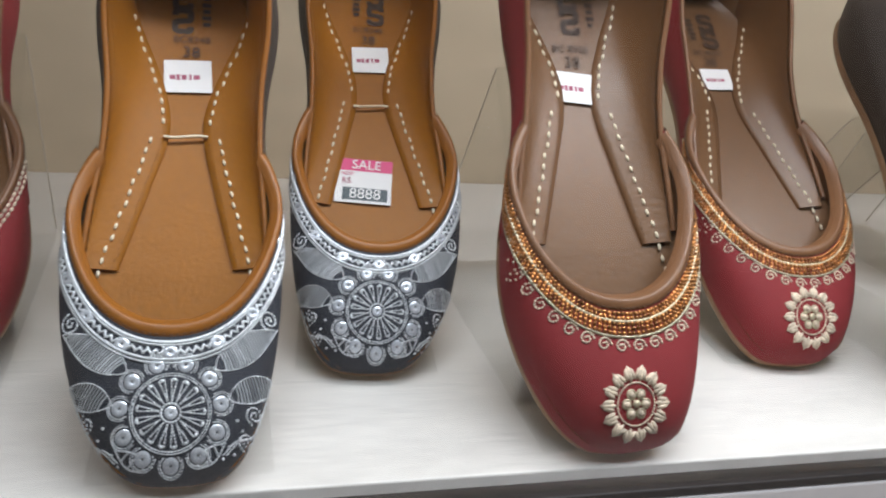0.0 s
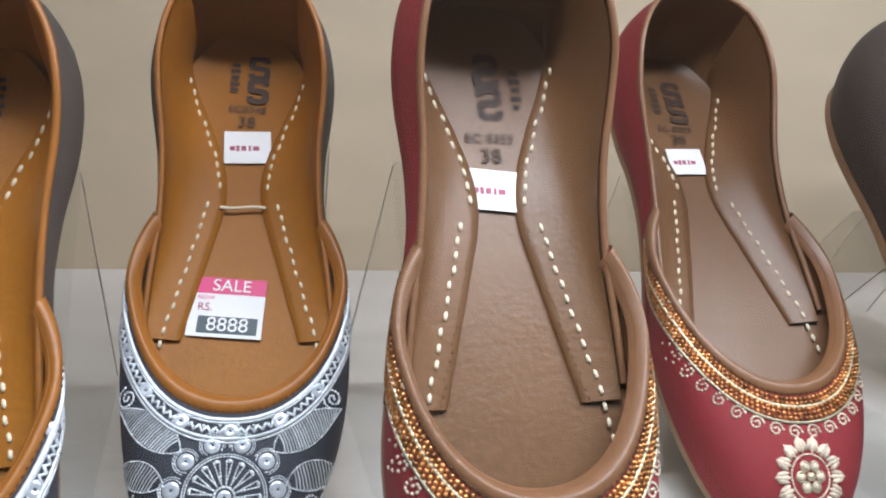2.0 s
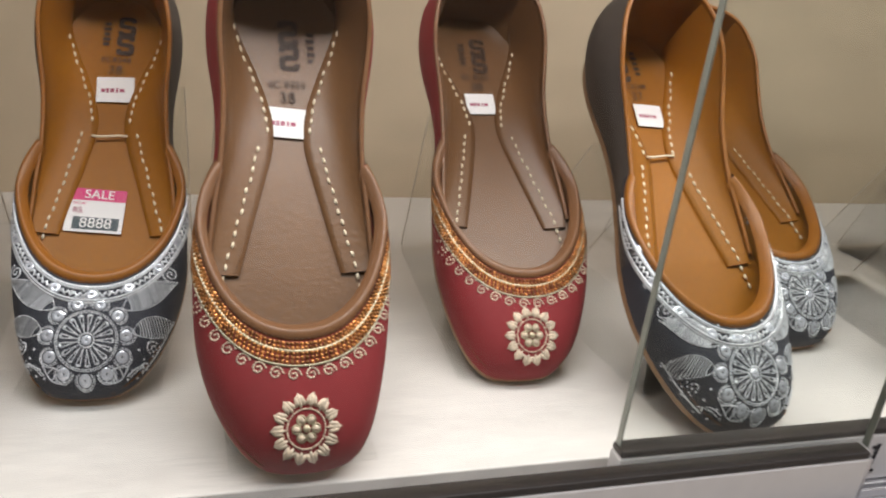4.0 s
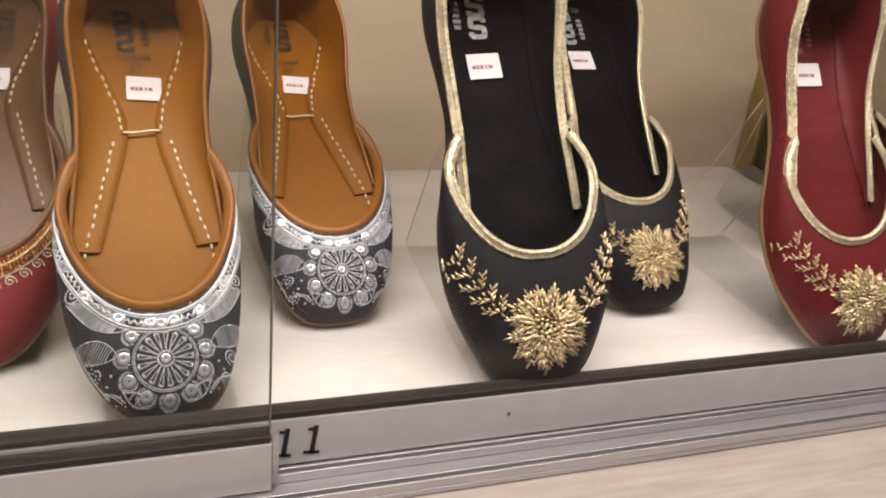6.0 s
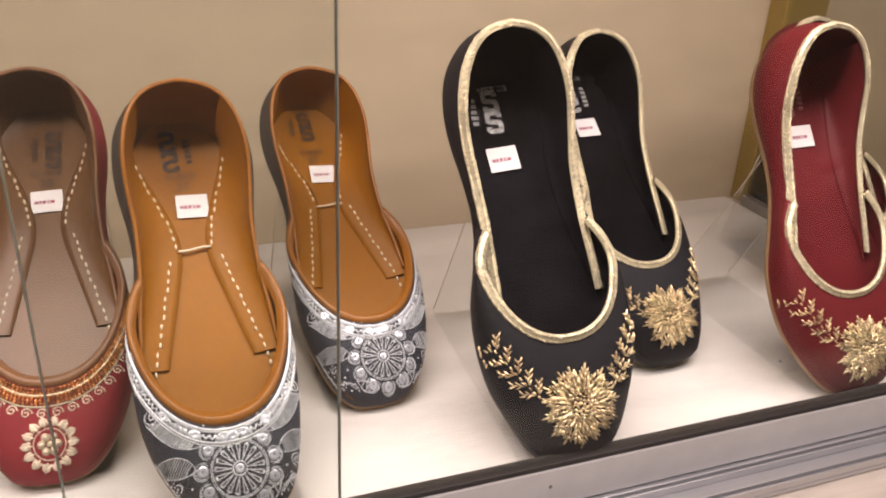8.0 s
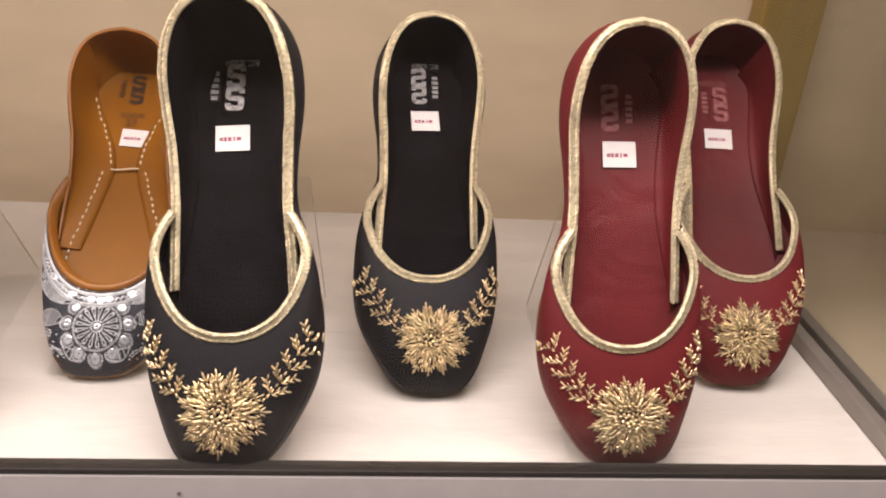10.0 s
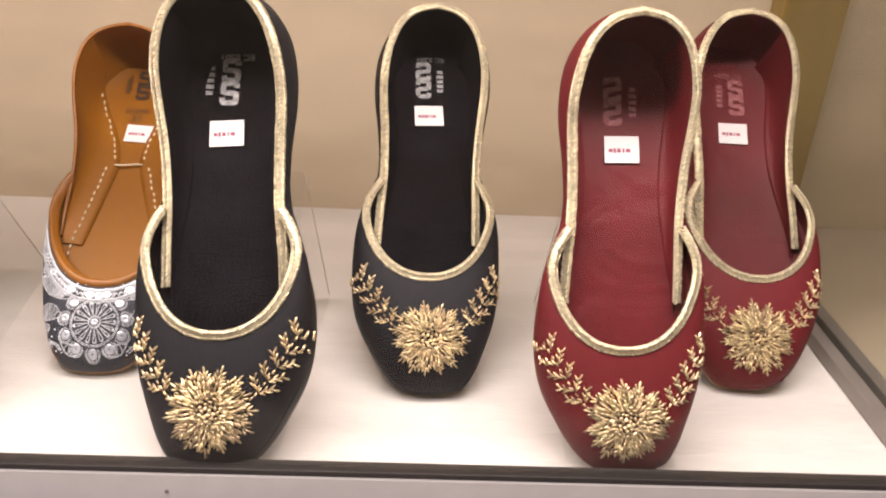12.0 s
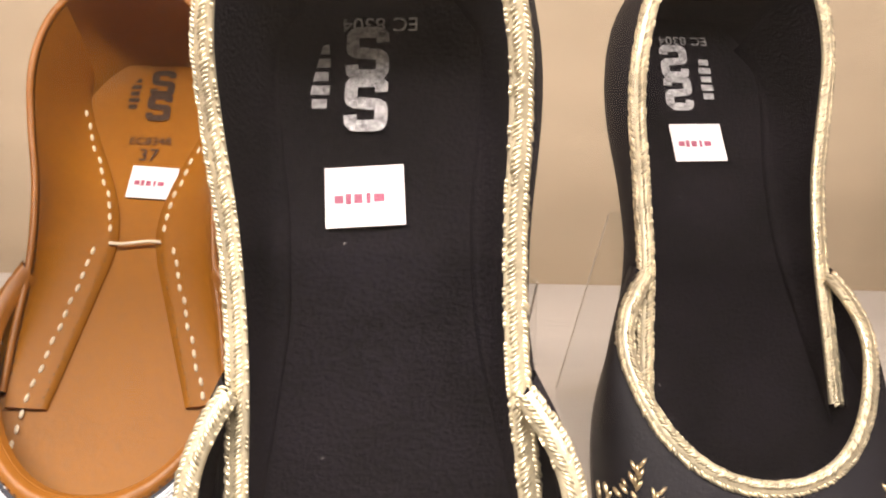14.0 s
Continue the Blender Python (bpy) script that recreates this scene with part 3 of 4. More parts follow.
def flaps(L, mat, parent, tie):
    """Lining wings that sweep from the rim down to the insole, their stitching and the tie between them."""
    path = WING
    for q in (-1, 1):
        s, rows = Soup(), []
        for i in range(37):
            sy = 0.355 + 0.575 * i / 36
            y = sy * LEN
            b = bow(sy, L.hand)
            x0 = b + q * spline(path, sy)[0]
            a = Vector((x0, y, L.floor_z(x0, y) + 0.0016))
            c = L.rim_at(max(sy, 0.378), q)
            c = Vector((c.x - q * 0.0022, y, c.z - 0.0006))
            h = Vector((c.x - q * 0.0015, y, a.z + 0.0030))
            row = [Vector((a.x, y, a.z - 0.0018))]
            for j in range(11):
                t = j / 10
                row.append(a * (1 - t) ** 2 + h * 2 * t * (1 - t) + c * t * t)
            rows.append(row)
        s.grid(rows)
        s.grid([rows[0], [p - Vector((0, 0, 0.0016)) for p in rows[0]]])
        strap = part("lining_wing", s, mat, parent)

        def on_wing(sy, off):
            r = rows[min(max(int(round((sy - 0.355) / 0.575 * 36)), 0), 36)]
            d = 0
            for m, n in zip(r[1:], r[2:]):
                if d + (n - m).length >= off:
                    p = m.lerp(n, (off - d) / (n - m).length)
                    return Vector((p.x, sy * LEN, p.z)), Vector((-(n - m).z * q, 0, abs((n - m).x))).normalized()
                d += (n - m).length
            return r[-1], Vector((0, 0, 1))

        st, pr = Soup(), Soup()
        for i in range(22):
            sy = 0.36 + 0.24 * i / 21
            p, n = on_wing(sy, 0.0022)
            pr.blob(p, Vector((-q * 0.5, 1, 0)), n, 0.0013, 0.0006, 0.0005)
        for i in range(30):
            sy = 0.40 + 0.44 * i / 29
            p, n = on_wing(sy, 0.60 * (rows[10][1] - rows[10][-1]).length + 0.016)
            pr.blob(p, Vector((0, 1, 0)), n, 0.0013, 0.0005, 0.0004)
        part("prick_line", pr, M_PRINTD, strap, kind="stuff")
        for i in range(27):
            sy = 0.305 + 0.555 * i / 26
            if sy < 0.35:
                x = bow(sy, L.hand) + q * (0.0295 + 0.03 * (0.35 - sy))
                p, n = Vector((x, sy * LEN, L.floor_z(x, sy * LEN) + 0.0012)), Vector((0, 0, 1))
            elif 0.605 < sy < 0.645:
                continue
            else:
                p, n = on_wing(sy, 0.0072 if sy < 0.62 else 0.0030)
            slope = spline(path, min(sy + 0.03, 0.93))[0] - spline(path, max(sy - 0.03, 0.355))[0]
            st.blob(p + n * 0.0003, Vector((q * slope, 0.06 * LEN, 0)), n, 0.0038, 0.0016, 0.0012)
        part("stitching", st, M_THREAD, parent, "ivory thread stitching", kind="stuff")
    if not tie:
        return
    s = Soup()
    y = tie * LEN
    b = bow(tie, L.hand)
    s.tube([(b + x, y + 0.0006 * math.sin(x * 300), L.floor_z(b + x, y) + 0.0030) for x in (-0.0092, -0.005, 0, 0.005, 0.0092)], 0.0007, 6)
    part("tie", s, M_THREAD, parent, "ivory thread tie")


def band(L, s, depth, step, fn):
    """Calls fn at even steps along the vamp, the given distance below its topline."""
    got = [L.below(i / 2, depth) for i in range(2 * 4, 2 * (L.N - 4) + 1)]
    pts = [p for p, _ in got]
    for _ in range(4):
        pts = pts[:1] + [(a + b * 2 + c) / 4 for a, b, c in zip(pts, pts[1:], pts[2:])] + pts[-1:]
    pts = even(pts, step)
    dirs = frames_of(pts)
    for i, (p, d) in enumerate(zip(pts, dirs)):
        n = got[min(round(i * (len(got) - 1) / step), len(got) - 1)][1]
        fn(i, p, d, n)


def cord(L, s, depth, r):
    got = [L.below(i, depth) for i in range(3, L.N - 2)]
    s.tube([p + n * 0.0003 for p, n in got], r, 5)


def leaf(s, g, a, b, fat, width, hatch, lines=9):
    """A pointed leaf from a to b, outlined and hatched."""
    ax, ay = b[0] - a[0], b[1] - a[1]
    nx, ny = -ay, ax
    edge = lambda u, q: (a[0] + ax * u + q * nx * fat * math.sin(math.pi * u ** 0.8), a[1] + ay * u + q * ny * fat * math.sin(math.pi * u ** 0.8))
    for q in (-1, 1):
        line(s, g, [edge(i / 12, q) for i in range(13)], width)
    for i in range(1, lines):
        u = 0.08 + 0.84 * i / lines
        line(hatch, g, [edge(u, -0.9), edge(min(u + 0.04, 1), 0.0), edge(min(u + 0.06, 1), 0.9)], width * 0.85)


def sequin(s, g, x, y, r):
    """A cupped disc with a hole in the middle."""
    rows = []
    for rad, up in ((0.16, 0.0004), (0.45, 0.0007), (0.85, 0.0006), (1.0, 0.0003)):
        rows.append([(lambda pn: pn[0] + pn[1] * up)(g.at(*polar((x, y), r * rad, 2 * math.pi * k / 14))) for k in range(14)])
    s.grid(rows, closed=True)


def silver_work(L, g, vamp):
    s, h, q = Soup(True), Soup(), Soup()
    c = (bow(0.15, L.hand), 0.0240)
    # band under the binding
    for depth, r in ((0.0068, 0.0007), (0.0080, 0.0005), (0.0134, 0.0007), (0.0148, 0.0005)):
        cord(L, s, depth, r)

    def comb(i, p, d, n):
        if i % 12 == 6:
            sequin(q, g, p.x, p.y, 0.0029)
        elif i % 12 not in (5, 7):
            w = d.cross(n)
            s.blob(p + n * 0.0003, w * (1 if i % 2 else -1) + d * 0.8, n, 0.0042, 0.0011, 0.0009)

    band(L, s, 0.0107, 132, comb)
    # flower: looped rays in a ring, sequins in scalloped chain round it
    sequin(q, g, *c, 0.0024)
    ring_line(s, g, c, 0.0034, 0.0011)
    for i in range(17):
        a = 2 * math.pi * i / 17
        for f in (-0.055, 0.055):
            line(s, g, [polar(c, 0.0046, a), polar(c, 0.0085, a + f * 1.2), polar(c, 0.0116, a + f * 1.5)], 0.0007)
        dot(s, g, *polar(c, 0.0120, a), 0.0016, 0.0020, a, 0.0011)
    ring_line(s, g, c, 0.0134, 0.0007, 36)
    ring_line(s, g, c, 0.0142, 0.0005, 36)
    for i in range(11):
        a = 2 * math.pi * (i + 0.25) / 11
        o = polar(c, 0.0179, a)
        sequin(q, g, *o, 0.0029)
        ring_line(s, g, o, 0.0036, 0.0006, 14, turns=0.72, start=a - 0.72 * math.pi)
        ring_line(s, g, o, 0.0043, 0.0005, 14, turns=0.62, start=a - 0.62 * math.pi)
    # paired leaves, scrolls and fillers
    for m in (-1, 1):
        P = lambda x, y: (c[0] + m * x, c[1] + y)
        leaf(s, g, P(0.0155, 0.0150), P(0.0390, 0.0320), 0.19, 0.0008, h, 24)
        leaf(s, g, P(0.0205, 0.0040), P(0.0405, 0.0130), 0.21, 0.0007, h, 16)
        leaf(s, g, P(0.0095, -0.0185), P(0.0190, -0.0115), 0.22, 0.0009, h, 3)
        for x, y, r in ((0.0360, 0.0350, 0.0034), (0.0300, -0.0010, 0.0030), (0.0270, -0.0105, 0.0026)):
            ring_line(s, g, P(x, y), 0.0005, 0.0010, 18, 1.7 * m, r)
        for x, y in ((0.0085, 0.0240), (0.0135, 0.0245), (0.0190, 0.0255), (0.0245, 0.0275), (0.0225, 0.0320), (0.0290, 0.0320), (0.0235, -0.0035), (0.0255, -0.0070),
                     (0.0205, -0.0125), (0.0185, -0.0165), (0.0225, -0.0150), (0.0030, 0.0240), (0.0330, 0.0050), (0.0350, -0.0050)):
            dot(s, g, *P(x, y), 0.0014, 0.0014, 0, 0.0010)
        for off in (0.0, 0.0012):
            line(s, g, [P(0.0200 + 0.0170 * u - off, -0.0150 + 0.0180 * u ** 1.5 + 0.0020 * math.sin(7 * u)) for u in [i / 16 for i in range(17)]], 0.0008)
    part("thread_work", s, M_SILVER, vamp, "silver thread embroidery")
    part("hatching", h, M_SILVER, vamp, "silver hatched leaves", kind="stuff")
    part("sequins", q, M_SEQUIN, vamp, "pearly sequins", kind="stuff")


def copper_work(L, g, vamp):
    q, s, b = Soup(), Soup(True), Soup()
    c = (bow(0.16, L.hand), 0.0168)
    for depth in (0.0060, 0.0078, 0.0100, 0.0118, 0.0136):
        band(L, q, depth, 96, lambda i, p, d, n: q.blob(p + n * 0.0004, d.cross(n) + d * random.uniform(0.2, 1.0), (n + d * random.uniform(-0.35, 0.35) + d.cross(n) * random.uniform(-0.35, 0.35)).normalized(),
             0.0024, 0.0020, 0.0011))
    for depth in (0.0089, 0.0150):
        cord(L, b, depth, 0.0006)

    def loop(i, p, d, n):
        pts = [(p.x + 0.0029 * math.cos(a) * (1 - 0.06 * j), p.y + 0.0029 * math.sin(a) * (1 - 0.06 * j)) for j, a in enumerate([0.65 * t for t in range(14)])]
        line(s, g, pts, 0.0011)

    band(L, s, 0.0186, 29, loop)
    for i in range(14):
        a = 2 * math.pi * i / 14
        for f in (-0.12, 0.0, 0.12):
            o = polar(c, 0.0114, a + f * 0.9)
            dot(s, g, *o, 0.0076 if f == 0 else 0.0058, 0.0024, a - f * 1.6, 0.0018)
    ring_line(s, g, c, 0.0078, 0.0009, 28)
    for i in range(6):
        a = 2 * math.pi * i / 6
        o = polar(c, 0.0040, a)
        ring_line(b, g, o, 0.0017, 0.0010, 10)
        dot(s, g, *o, 0.0038, 0.0030, a, 0.0018)
    dot(b, g, *c, 0.0040, 0.0040, height=0.0024)
    part("sequin_band", q, M_COPPER, vamp, "rows of copper sequins", kind="stuff")
    part("thread_work", s, M_CREAM, vamp, "cream thread flower and looped chain")
    part("flower_centre", b, M_GOLD, vamp, "pale gold beaded centre")


def gold_work(L, g, vamp):
    f, k = Soup(), Soup()
    c = (bow(0.14, L.hand), 0.0285)
    for i in range(46):
        r, a = 0.0084 * math.sqrt((i + 0.5) / 46), i * 2.39996
        o = polar(c, r, a)
        p, n = g.at(*o, 0.0022 - 0.12 * r)
        k.blob(p, Vector((math.cos(a + 1.5), math.sin(a + 1.5), 0)), (n + Vector((random.uniform(-0.25, 0.25), random.uniform(-0.25, 0.25), 0))).normalized(), 0.0029, 0.0021, 0.0026)
    for layer, (count, reach, lift) in enumerate(((15, 1.0, 0.0003), (12, 0.80, 0.0014))):
        for i in range(count):
            a = 2 * math.pi * (i + 0.4 * layer) / count + random.uniform(-0.06, 0.06)
            size = reach * random.uniform(0.90, 1.10)
            for j in range(7):
                r = 0.0074 + 0.0018 * j * size
                half = 0.0027 * math.sin(math.pi * (0.30 + 0.62 * j / 7)) * reach
                for m in (-1, 0, 1):
                    if m == 0 and j % 2:
                        continue
                    o = (c[0] + r * math.cos(a) - m * half * math.sin(a), c[1] + r * math.sin(a) + m * half * math.cos(a))
                    p, n = g.at(*o, lift + 0.0008 * random.random())
                    t = a + m * 0.45 + random.uniform(-0.28, 0.28)
                    tip = random.uniform(-0.25, 0.35)
                    d = Vector((math.cos(t), math.sin(t), 0)) + n * tip
                    n2 = (n - d.normalized() * n.dot(d.normalized())).normalized()
                    f.blob(p, d, n2, random.uniform(0.0036, 0.0052), 0.0013, 0.0014)
            o = polar(c, 0.0074 + 0.0130 * size, a)
            dot(f, g, *o, 0.0046, 0.0013, a, 0.0014)
    part("beaded_flower", f, M_GBEAD, vamp, "antique gold beaded petals")
    part("flower_centre", k, M_GBEAD, vamp, "knot of gold beads")
    for m in (-1, 1):
        s = Soup()
        stem = lambda u: (c[0] + m * (0.0190 + 0.0205 * u), c[1] + 0.006 + 0.0330 * u ** 1.2)
        for i in range(12):
            u = i / 11
            x, y = stem(u)
            dot(s, g, x, y, 0.0030, 0.0012, math.atan2(0.03, m * 0.0185), 0.0014)
        for i in range(5):
            u = 0.12 + 0.2 * i
            x, y = stem(u)
            t0 = math.atan2(0.0300, m * 0.0175)
            for w in (-1, 1):
                t = t0 + w * 0.75
                for j in range(7):
                    r = 0.0022 + 0.0010 * j
                    w2 = (j % 3 - 1) * 0.0010
                    dot(s, g, x + r * math.cos(t) - w2 * math.sin(t), y + r * math.sin(t) + w2 * math.cos(t), 0.0042, 0.0012, t + (j % 3 - 1) * 0.5 + random.uniform(-0.2, 0.2), 0.0018)
        part("beaded_sprig", s, M_GBEAD, vamp, "antique gold beaded leaf sprig")


def green_work(L, g, vamp):
    s, n, q = Soup(), Soup(), Soup()
    c = (bow(0.2, L.hand), 0.17 * LEN)
    for m in (-1, 1):
        for r in (0.0055, 0.0068, 0.0080):
            line(n, g, [(c[0] + m * 0.020 + 1.5 * r * math.cos(a), c[1] + 0.012 + 0.7 * r * math.sin(a)) for a in [i * math.pi / 10 for i in range(21)]], 0.0014)
        for i in range(9):
            line(s, g, [(c[0] + m * (0.010 + 0.0022 * i), c[1] - 0.004 - 0.001 * i), (c[0] + m * (0.012 + 0.0022 * i), c[1] + 0.003)], 0.0012)
    for i in range(70):
        a, r = i * 2.4, 0.004 * math.sqrt(i + 1)
        x, y = c[0] + r * math.cos(a), c[1] + 0.006 + r * math.sin(a)
        if abs(x) < 0.038 and 0.008 < y < 0.28 * LEN:
            dot(q, g, x, y, 0.0026, 0.0026, height=0.0018)
    for depth in (0.003, 0.006, 0.009):
        band(L, s, depth, 60, lambda i, p, d, n: s.blob(p, d, n, 0.0034, 0.0018, 0.0018))
    part("gold_beads", q, M_COPPER, vamp, "small copper beads", kind="stuff")
    part("thread_work", s, M_CREAM, vamp, "pale gold thread rows")
    part("green_rings", n, M_GREEN, vamp, "green thread rings")


def sticker(L, y, parent, size, tilt, aside=0.0):
    """White paper label with a printed bar for the maker's name."""
    x = bow(y / LEN, L.hand) + aside
    z = L.floor_z(x, y)
    s = Soup()
    s.box(-0.0097, 0.0097, -0.0080, 0.0080, 0.0, 0.0003)
    ob = part("sticker", s, M_PAPER, parent, "white paper sticker with a small printed bar", smooth=False)
    ob.matrix_local = pose(x, y, z + 0.0012, 0, 0, tilt) @ Matrix.Diagonal((size * 0.95, size * 0.95, 1, 1))
    p = Soup()
    for i, (w, h) in enumerate(((0.0022, 0.0021), (0.0014, 0.0028), (0.0020, 0.0024), (0.0010, 0.0028), (0.0026, 0.0021))):
        x0 = (-0.0074, -0.0047, -0.0026, 0.0004, 0.0022)[i] * 1.0
        p.box(x0, x0 + w, -h / 2 - 0.0006, h / 2 - 0.0006, 0.0003, 0.00042)
    part("print", p, M_MAUVE, ob, smooth=False)
    return ob


def stroke(s, pts, w, z):
    """A flat printed stroke of width w."""
    pts = [Vector((x, y, 0)) for x, y in pts]
    d = frames_of(pts)
    s.grid([[p + Vector((-q.y, q.x, 0)) * w / 2 + Vector((0, 0, z)) for p, q in zip(pts, d)], [p - Vector((-q.y, q.x, 0)) * w / 2 + Vector((0, 0, z)) for p, q in zip(pts, d)]])


def curl(flip):
    """One S-shaped stroke in a box of 1 x 1."""
    pts = []
    for cx, cy, a0, a1 in ((0, 0.25, 0, 270), (0, -0.25, 90, -180)):
        for i in range(11):
            a = math.radians(a0 + (a1 - a0) * i / 10)
            cs, sn = math.cos(a), math.sin(a)
            pts.append((flip * (cx + 0.42 * math.copysign(abs(cs) ** 0.35, cs)), cy + 0.24 * math.copysign(abs(sn) ** 0.35, sn)))
    return pts


def stamp(L, y, parent, mat, flip=1, size=1.0, aside=0.0):
    """The maker's mark: two S-shaped strokes side by side and a bar."""
    x = bow(y / LEN, L.hand) + aside
    s = Soup()
    for oy in (-0.0066, 0.0066):
        stroke(s, [(0.0045 + px * 0.0084, oy + py * 0.0118) for px, py in curl(flip)], 0.0030, 0.0)
    for i in range(5):
        oy = -0.0078 + i * 0.0036
        stroke(s, [(-0.0062, oy), (-0.0062, oy + 0.0024)], (0.0034, 0.0044, 0.0036, 0.0044, 0.0036)[i], 0.0)
    ob = part("stamp", s, mat, parent, "printed maker's mark", smooth=False)
    ob.matrix_local = Matrix.Translation((x, y, L.floor_z(x, y) + 0.0008)) @ pose(0, 0, 0, -2, 0, 0 if flip > 0 else 180) @ Matrix.Diagonal((size, size, 1, 1))
    return ob


def printed(L, text, y, size, mat, parent, turn=0):
    x = bow(y / LEN, L.hand)
    ob = part("printed_size", lettering(text, size, mat, "printed_size"), mat, parent)
    ob.matrix_local = pose(x, y, L.floor_z(x, y) + 0.0009, 0, 0, turn)


def khussa(style, hand, toe, yaw, size_text="", code="", tilt=0, pitch=55.0, scale=1.0, roll=0.0, stuck=(0, 0.175), mark=(0, 0)):
    """One slipper standing on its toe, its sole leaning back at the given pitch."""
    look_of = STYLES[style]
    GIRTH[0] = OUT_SLIM if look_of["edge"] == "braid" else OUT
    rest = Matrix.Translation(toe) @ pose(0, 0, 0, 0, 0, yaw) @ pose(0, 0, 0, pitch, 0, 0) @ pose(0, 0, 0, 0, roll, 0)
    tall = scale
    scale = scale * (1.0 if look_of["edge"] == "braid" else 0.955)
    ob = empty("slipper", rest @ Matrix.Translation((0, 0, 0.0045)) @ Matrix.Diagonal((scale * (1.05 if look_of["edge"] == "braid" else 1.0), scale, scale, 1)), look_of["label"], "slipper", look_of["group"])
    L = Last(hand, *((0.264, 0.535, 0.0384, 0.0, 0.915) if look_of["edge"] == "braid" else (0.236 if tall < 1 else 0.212, 0.545, 0.0408, 0.0042)))
    gold = look_of["edge"] == "braid"
    sole_part(L, M_GASKET if look_of["inner"] is M_BLACKI else M_SOLE, ob)
    insole_part(L, look_of["inner"], ob)
    vamp, soup = shell("vamp", L.vamp, L.N, look_of["upper"], ob, 0.0, 18, look_of["vamp"])
    shell("vamp_lining", L.vamp, L.N, look_of["inner"], ob, 0.0016, 12)
    shell("quarter", L.quarter, L.N, look_of["heel"], ob, 0.0, 10)
    shell("quarter_lining", L.quarter, L.N, look_of["inner"], ob, 0.0015, 10)
    mid = lambda p: Vector((bow(p.y / LEN, hand), min(max(p.y, 0.36 * LEN), 0.86 * LEN), p.z))
    vtop = [L.vamp(i, 1.0, 0.0006) + Vector((0, 0, 0.0006)) for i in range(L.N + 1)]
    qtop = [L.quarter(i, 1.0, 0.0008) + Vector((0, 0, 0.0004)) for i in range(L.N + 1)]
    if gold:
        braid("vamp_edging", vtop, lambda p: Vector((bow(0.5, hand), 0.55 * LEN, 0)), ob)
        braid("rim_edging", qtop, mid, ob)
        side_panels(L, look_of["inner"], ob)
    else:
        binding(L, look_of["edge"], ob)
        piping("rim_edging", qtop, look_of["edge"], ob, 0.0013)
        flaps(L, look_of["inner"], ob, (stuck[1] - 0.0289 / tall) / LEN if style == "silver" else 0)
    look_of["work"](L, Ground(soup), vamp)
    at = stuck[1]
    sticker(L, at, ob, 1.0 / tall, tilt, stuck[0])
    stamp(L, at + 0.028 + (0 if gold else 0.010) + mark[1], ob, look_of["print"], hand, 1.0, mark[0])
    if size_text:
        printed(L, size_text, at + 0.0135, 0.0080, look_of["print"], ob)
    if code:
        printed(L, code, at + (0.0445 if gold else 0.0205), 0.0052, look_of["print"], ob, 180 if gold else 0)
    stand(rest, pitch, 0.075 if toe[1] < 0.06 else 0.040)
    return ob


def stand(rest, pitch, reach):
    """Bent clear acrylic stand: a foot on the shelf, a leaning plate under the sole and a back leg."""
    base = Matrix.Translation((rest.translation.x, rest.translation.y, 0)) @ Matrix.Rotation(math.atan2(rest.col[0].y, rest.col[0].x), 4, "Z")
    ob = empty("shoe_stand", base, "clear acrylic shoe stand bent from one sheet", "shoe stand", "acrylic stands")
    c, s_ = math.cos(radians(pitch)), math.sin(radians(pitch))
    w, t = 0.030, 0.0022

    def sheet(name, a, b):
        (y0, z0), (y1, z1) = a, b
        d = Vector((y1 - y0, z1 - z0)).normalized()
        n = Vector((-d.y, d.x)) * t
        s = Soup()
        s.grid([[(-w, y0, z0), (-w, y1, z1), (-w, y1 - n.x, z1 - n.y), (-w, y0 - n.x, z0 - n.y)], [(w, y0, z0), (w, y1, z1), (w, y1 - n.x, z1 - n.y), (w, y0 - n.x, z0 - n.y)]], closed=True)
        s.cap(s.v[0:4]), s.cap(s.v[4:8][::-1])
        part(name, s, M_ACRYL, ob, smooth=False)

    a, b = 0.055, 0.165
    top = (c * b + 0.0012, s_ * b)
    sheet("leaning_plate", (c * a + 0.0012, s_ * a), top)
    sheet("back_leg", top, (top[0] + reach, 0.0045))
    for x in (-w, w):
        e = Soup()
        e.tube([(x, top[0], top[1] - 0.001), (x, top[0] + reach, 0.0050)], 0.0003, 5)
        part("polished_edge", e, M_AEDGE, ob, "dark glinting cut edge")
    sheet("foot", (0.004, 0.0026), (top[0] + reach, 0.0026))
    sheet("front_riser", (c * a - 0.004, 0.003), (c * a, s_ * a))
    return ob


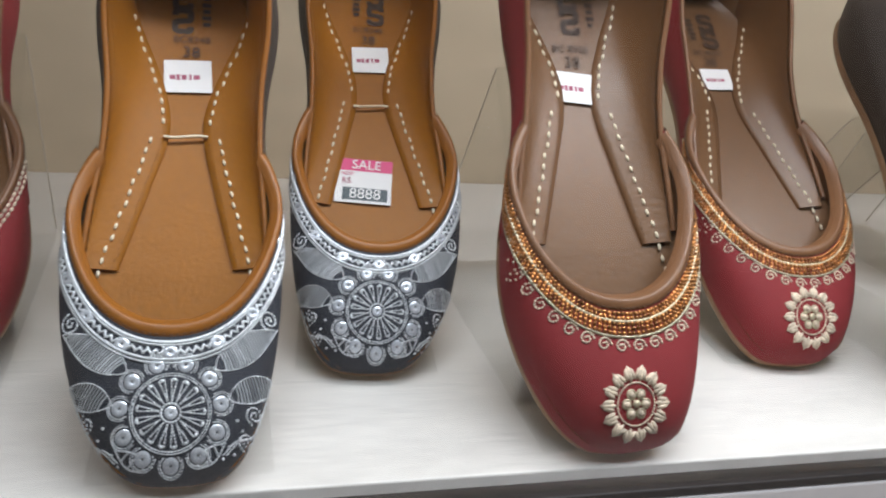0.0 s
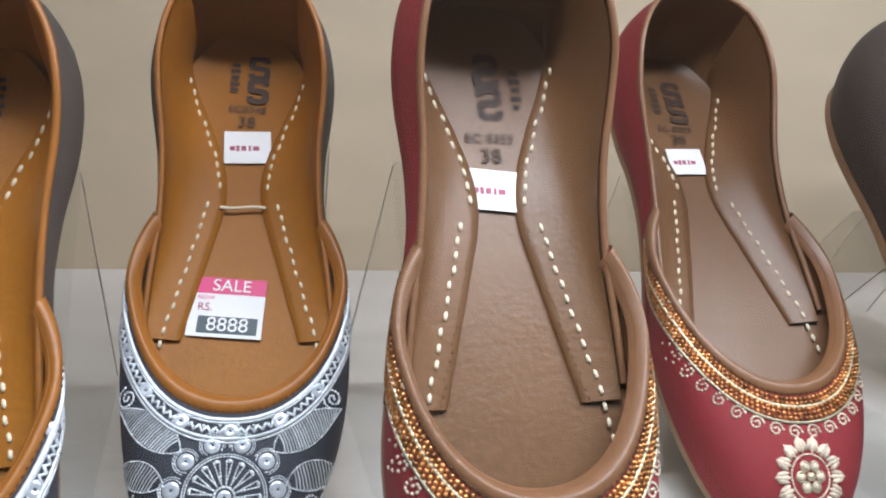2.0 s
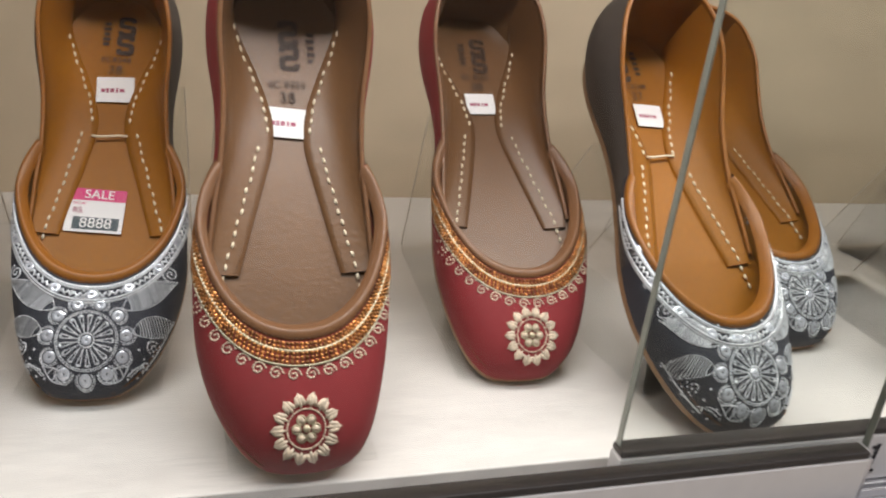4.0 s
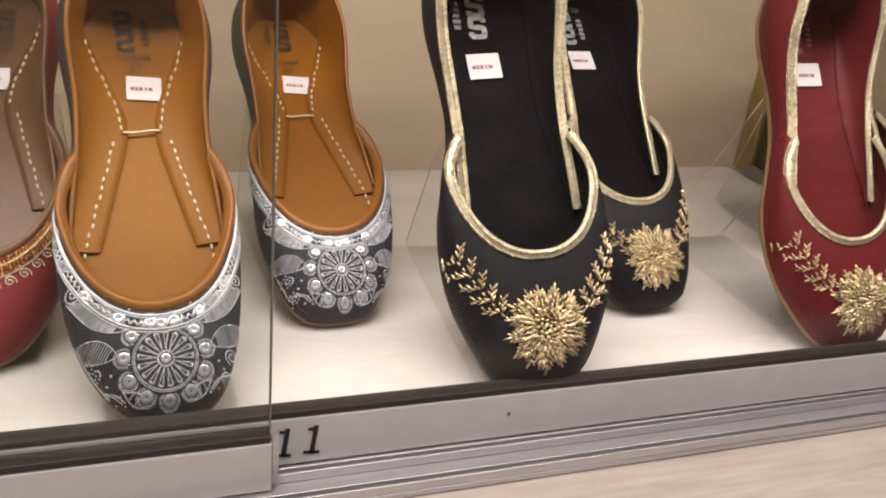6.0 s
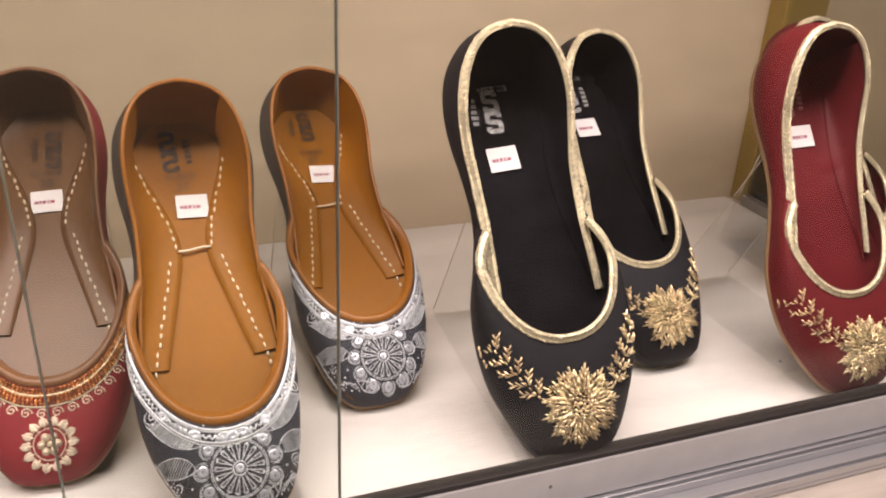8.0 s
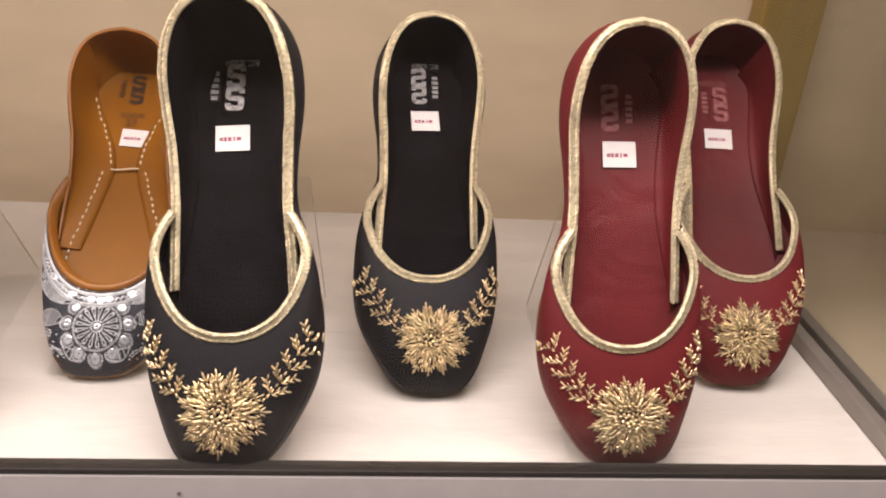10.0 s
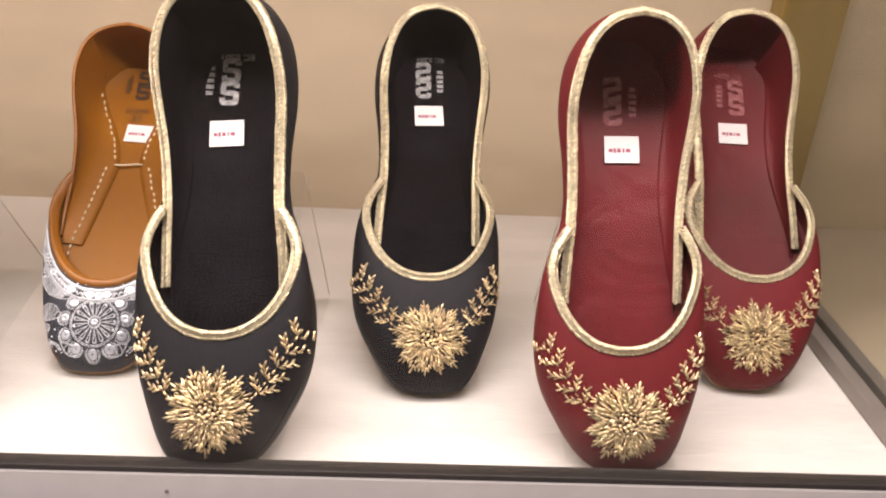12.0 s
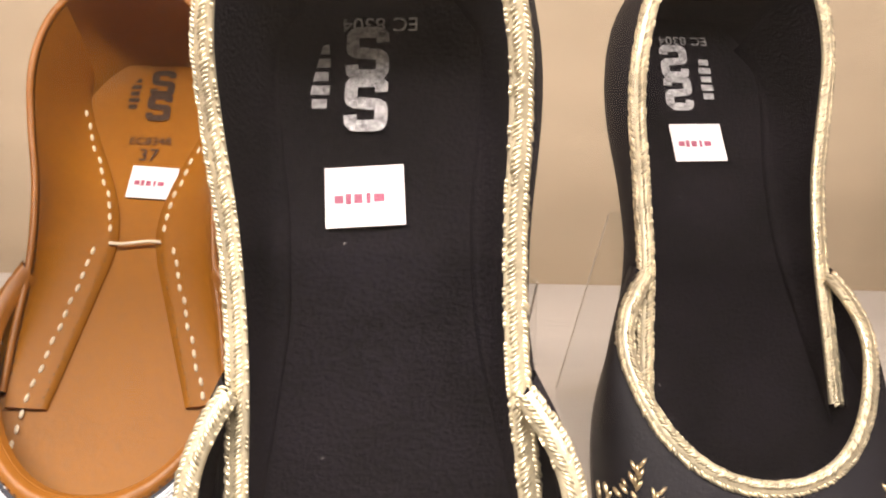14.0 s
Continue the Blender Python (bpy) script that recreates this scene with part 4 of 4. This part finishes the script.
STYLES = {
    "silver": dict(label="tan leather slipper with charcoal cloth vamp in silver embroidery", group="silver embroidered slippers", upper=M_NAVY, inner=M_TAN, heel=M_HEEL, edge=M_TANE,
                   vamp="charcoal cloth vamp covered in silver thread and sequins", print=M_PRINTD, work=silver_work),
    "copper": dict(label="brown leather slipper with brick red vamp and copper sequin band", group="red and copper slippers", upper=M_REDC, inner=M_BROWN, heel=M_REDC, edge=M_BROWNE,
                   vamp="brick red cloth vamp with a cream flower", print=M_PRINTD, work=copper_work),
    "black": dict(label="black satin slipper with gold braid edging and beaded flower", group="black and gold slippers", upper=M_BLACK, inner=M_BLACKI, heel=M_BLACK, edge="braid",
                  vamp="black satin vamp with a gold beaded flower", print=M_PRINTL, work=gold_work),
    "maroon": dict(label="maroon satin slipper with gold braid edging and beaded flower", group="maroon and gold slippers", upper=M_RED, inner=M_REDI, heel=M_RED, edge="braid",
                   vamp="maroon satin vamp with a gold beaded flower", print=M_PRINTF, work=gold_work),
    "green": dict(label="brown leather slipper with crimson vamp and green thread work", group="crimson and green slippers", upper=M_REDC, inner=M_BROWN, heel=M_REDC, edge=M_BROWNE,
                  vamp="crimson cloth vamp with green and gold thread", print=M_PRINTD, work=green_work),
}

SALE = khussa("silver", 1, (0.1978, 0.0949, 0), -5.2, "38", "EC8348", 3, 44.4, 0.920, -1.1, (0.0010, 0.1757))
khussa("silver", -1, (0.1268, 0.0298, 0), 0.6, "38", "EC8348", 2, 45.3, 0.890, 0.2, (-0.0009, 0.1797))
khussa("copper", -1, (0.2860, 0.0329, 0), 1.6, "38", "EC 8355", -4, 49.1, 0.990, 0, (-0.0011, 0.1596), (0.006, 0.004))
khussa("copper", 1, (0.3994, 0.0893, 0), -3.3, "38", "EC 8355", 3, 39.7, 1.021, -0.5, (0, 0.1708))
khussa("silver", -1, (0.4934, 0.0317, 0), 5.3, "37", "EC8348", -4, 41.3, 1.027, 0.1, (0.0030, 0.1803))
khussa("silver", 1, (0.5843, 0.1058, 0), 2.7, "37", "EC8348", -4, 34.7, 1.024, 0.4, (0.0033, 0.1768), (-0.003, 0.007))
khussa("black", 1, (0.6746, 0.0261, 0), 0.7, "", "EC 8304", 3, 51.0, 1.046, -5.5, (-0.0033, 0.1740), (-0.0075, 0.002))
khussa("black", -1, (0.7883, 0.0946, 0), 3.0, "", "EC 8304", 2, 41.9, 1.023, 1.2, (-0.0007, 0.1840))
khussa("maroon", -1, (0.8919, 0.0329, 0), 2.7, "", "", 0, 55.8, 1.005, -4.0, (0.0004, 0.1751))
khussa("maroon", 1, (0.9842, 0.1096, 0), -3.5, "", "EC 8304", 0, 45.3, 1.016, -0.6, (0.0004, 0.1714))
khussa("green", 1, (0.028, 0.090, 0), 3, "", "", 8, 44, 0.9, 0, (0, 0.176))
tagged(SALE, "tan leather slipper with silver embroidered vamp and a sale label")


# ---- sale label ----
def sale_label(parent):
    y = 0.0990
    x, z = -0.0030, 0.0062
    s = Soup()
    s.box(-0.0150, 0.0150, -0.0125, 0.0065, 0, 0.0003)
    ob = part("sale_label", s, M_PAPER, parent, "white and magenta sale price label", smooth=False)
    ob.matrix_local = pose(x, y, z, 0, 0, -3) @ Matrix.Diagonal((0.96, 0.96, 1, 1))
    t = Soup()
    t.box(-0.0142, 0.0150, 0.0066, 0.0138, 0, 0.0003)
    head = part("header", t, M_PINK, ob, "magenta header", smooth=False)
    for text, size, px, py, mat, up in (("SALE", 0.0075, 0.001, 0.0101, M_PAPER, head), ("NOW", 0.0026, -0.0088, 0.0045, M_PINK, ob), ("RS.", 0.0048, -0.0088, 0.0002, M_MAUVE, ob), ("8888", 0.0085, 0.0010, -0.0073, M_PAPER, ob)):
        w = part("printed_word", lettering(text, size, mat, "printed_word"), mat, up)
        w.matrix_local = pose(px, py, 0.0006)
    d = Soup()
    d.box(-0.0110, 0.0130, -0.0110, -0.0036, 0.0003, 0.0004)
    part("price_panel", d, M_SEG, ob, "dark price panel", smooth=False)


sale_label(SALE)

# crumbs of dirt on the shelf
for i, (x, y, r) in enumerate(((0.872, 0.077, 0.0011), (0.905, 0.060, 0.0006), (0.70, 0.15, 0.0005))):
    s = Soup()
    s.blob(Vector((0, 0, 0)), Vector((1, 0.3, 0)), Vector((0, 0, 1)), r * 2.6, r * 1.6, r)
    ob = part("crumb", s, M_INK, None)
    ob.location = (x, y, 0.0002)
    tagged(ob, "tiny dark crumb of dirt on the white shelf", "crumb", "crumbs")
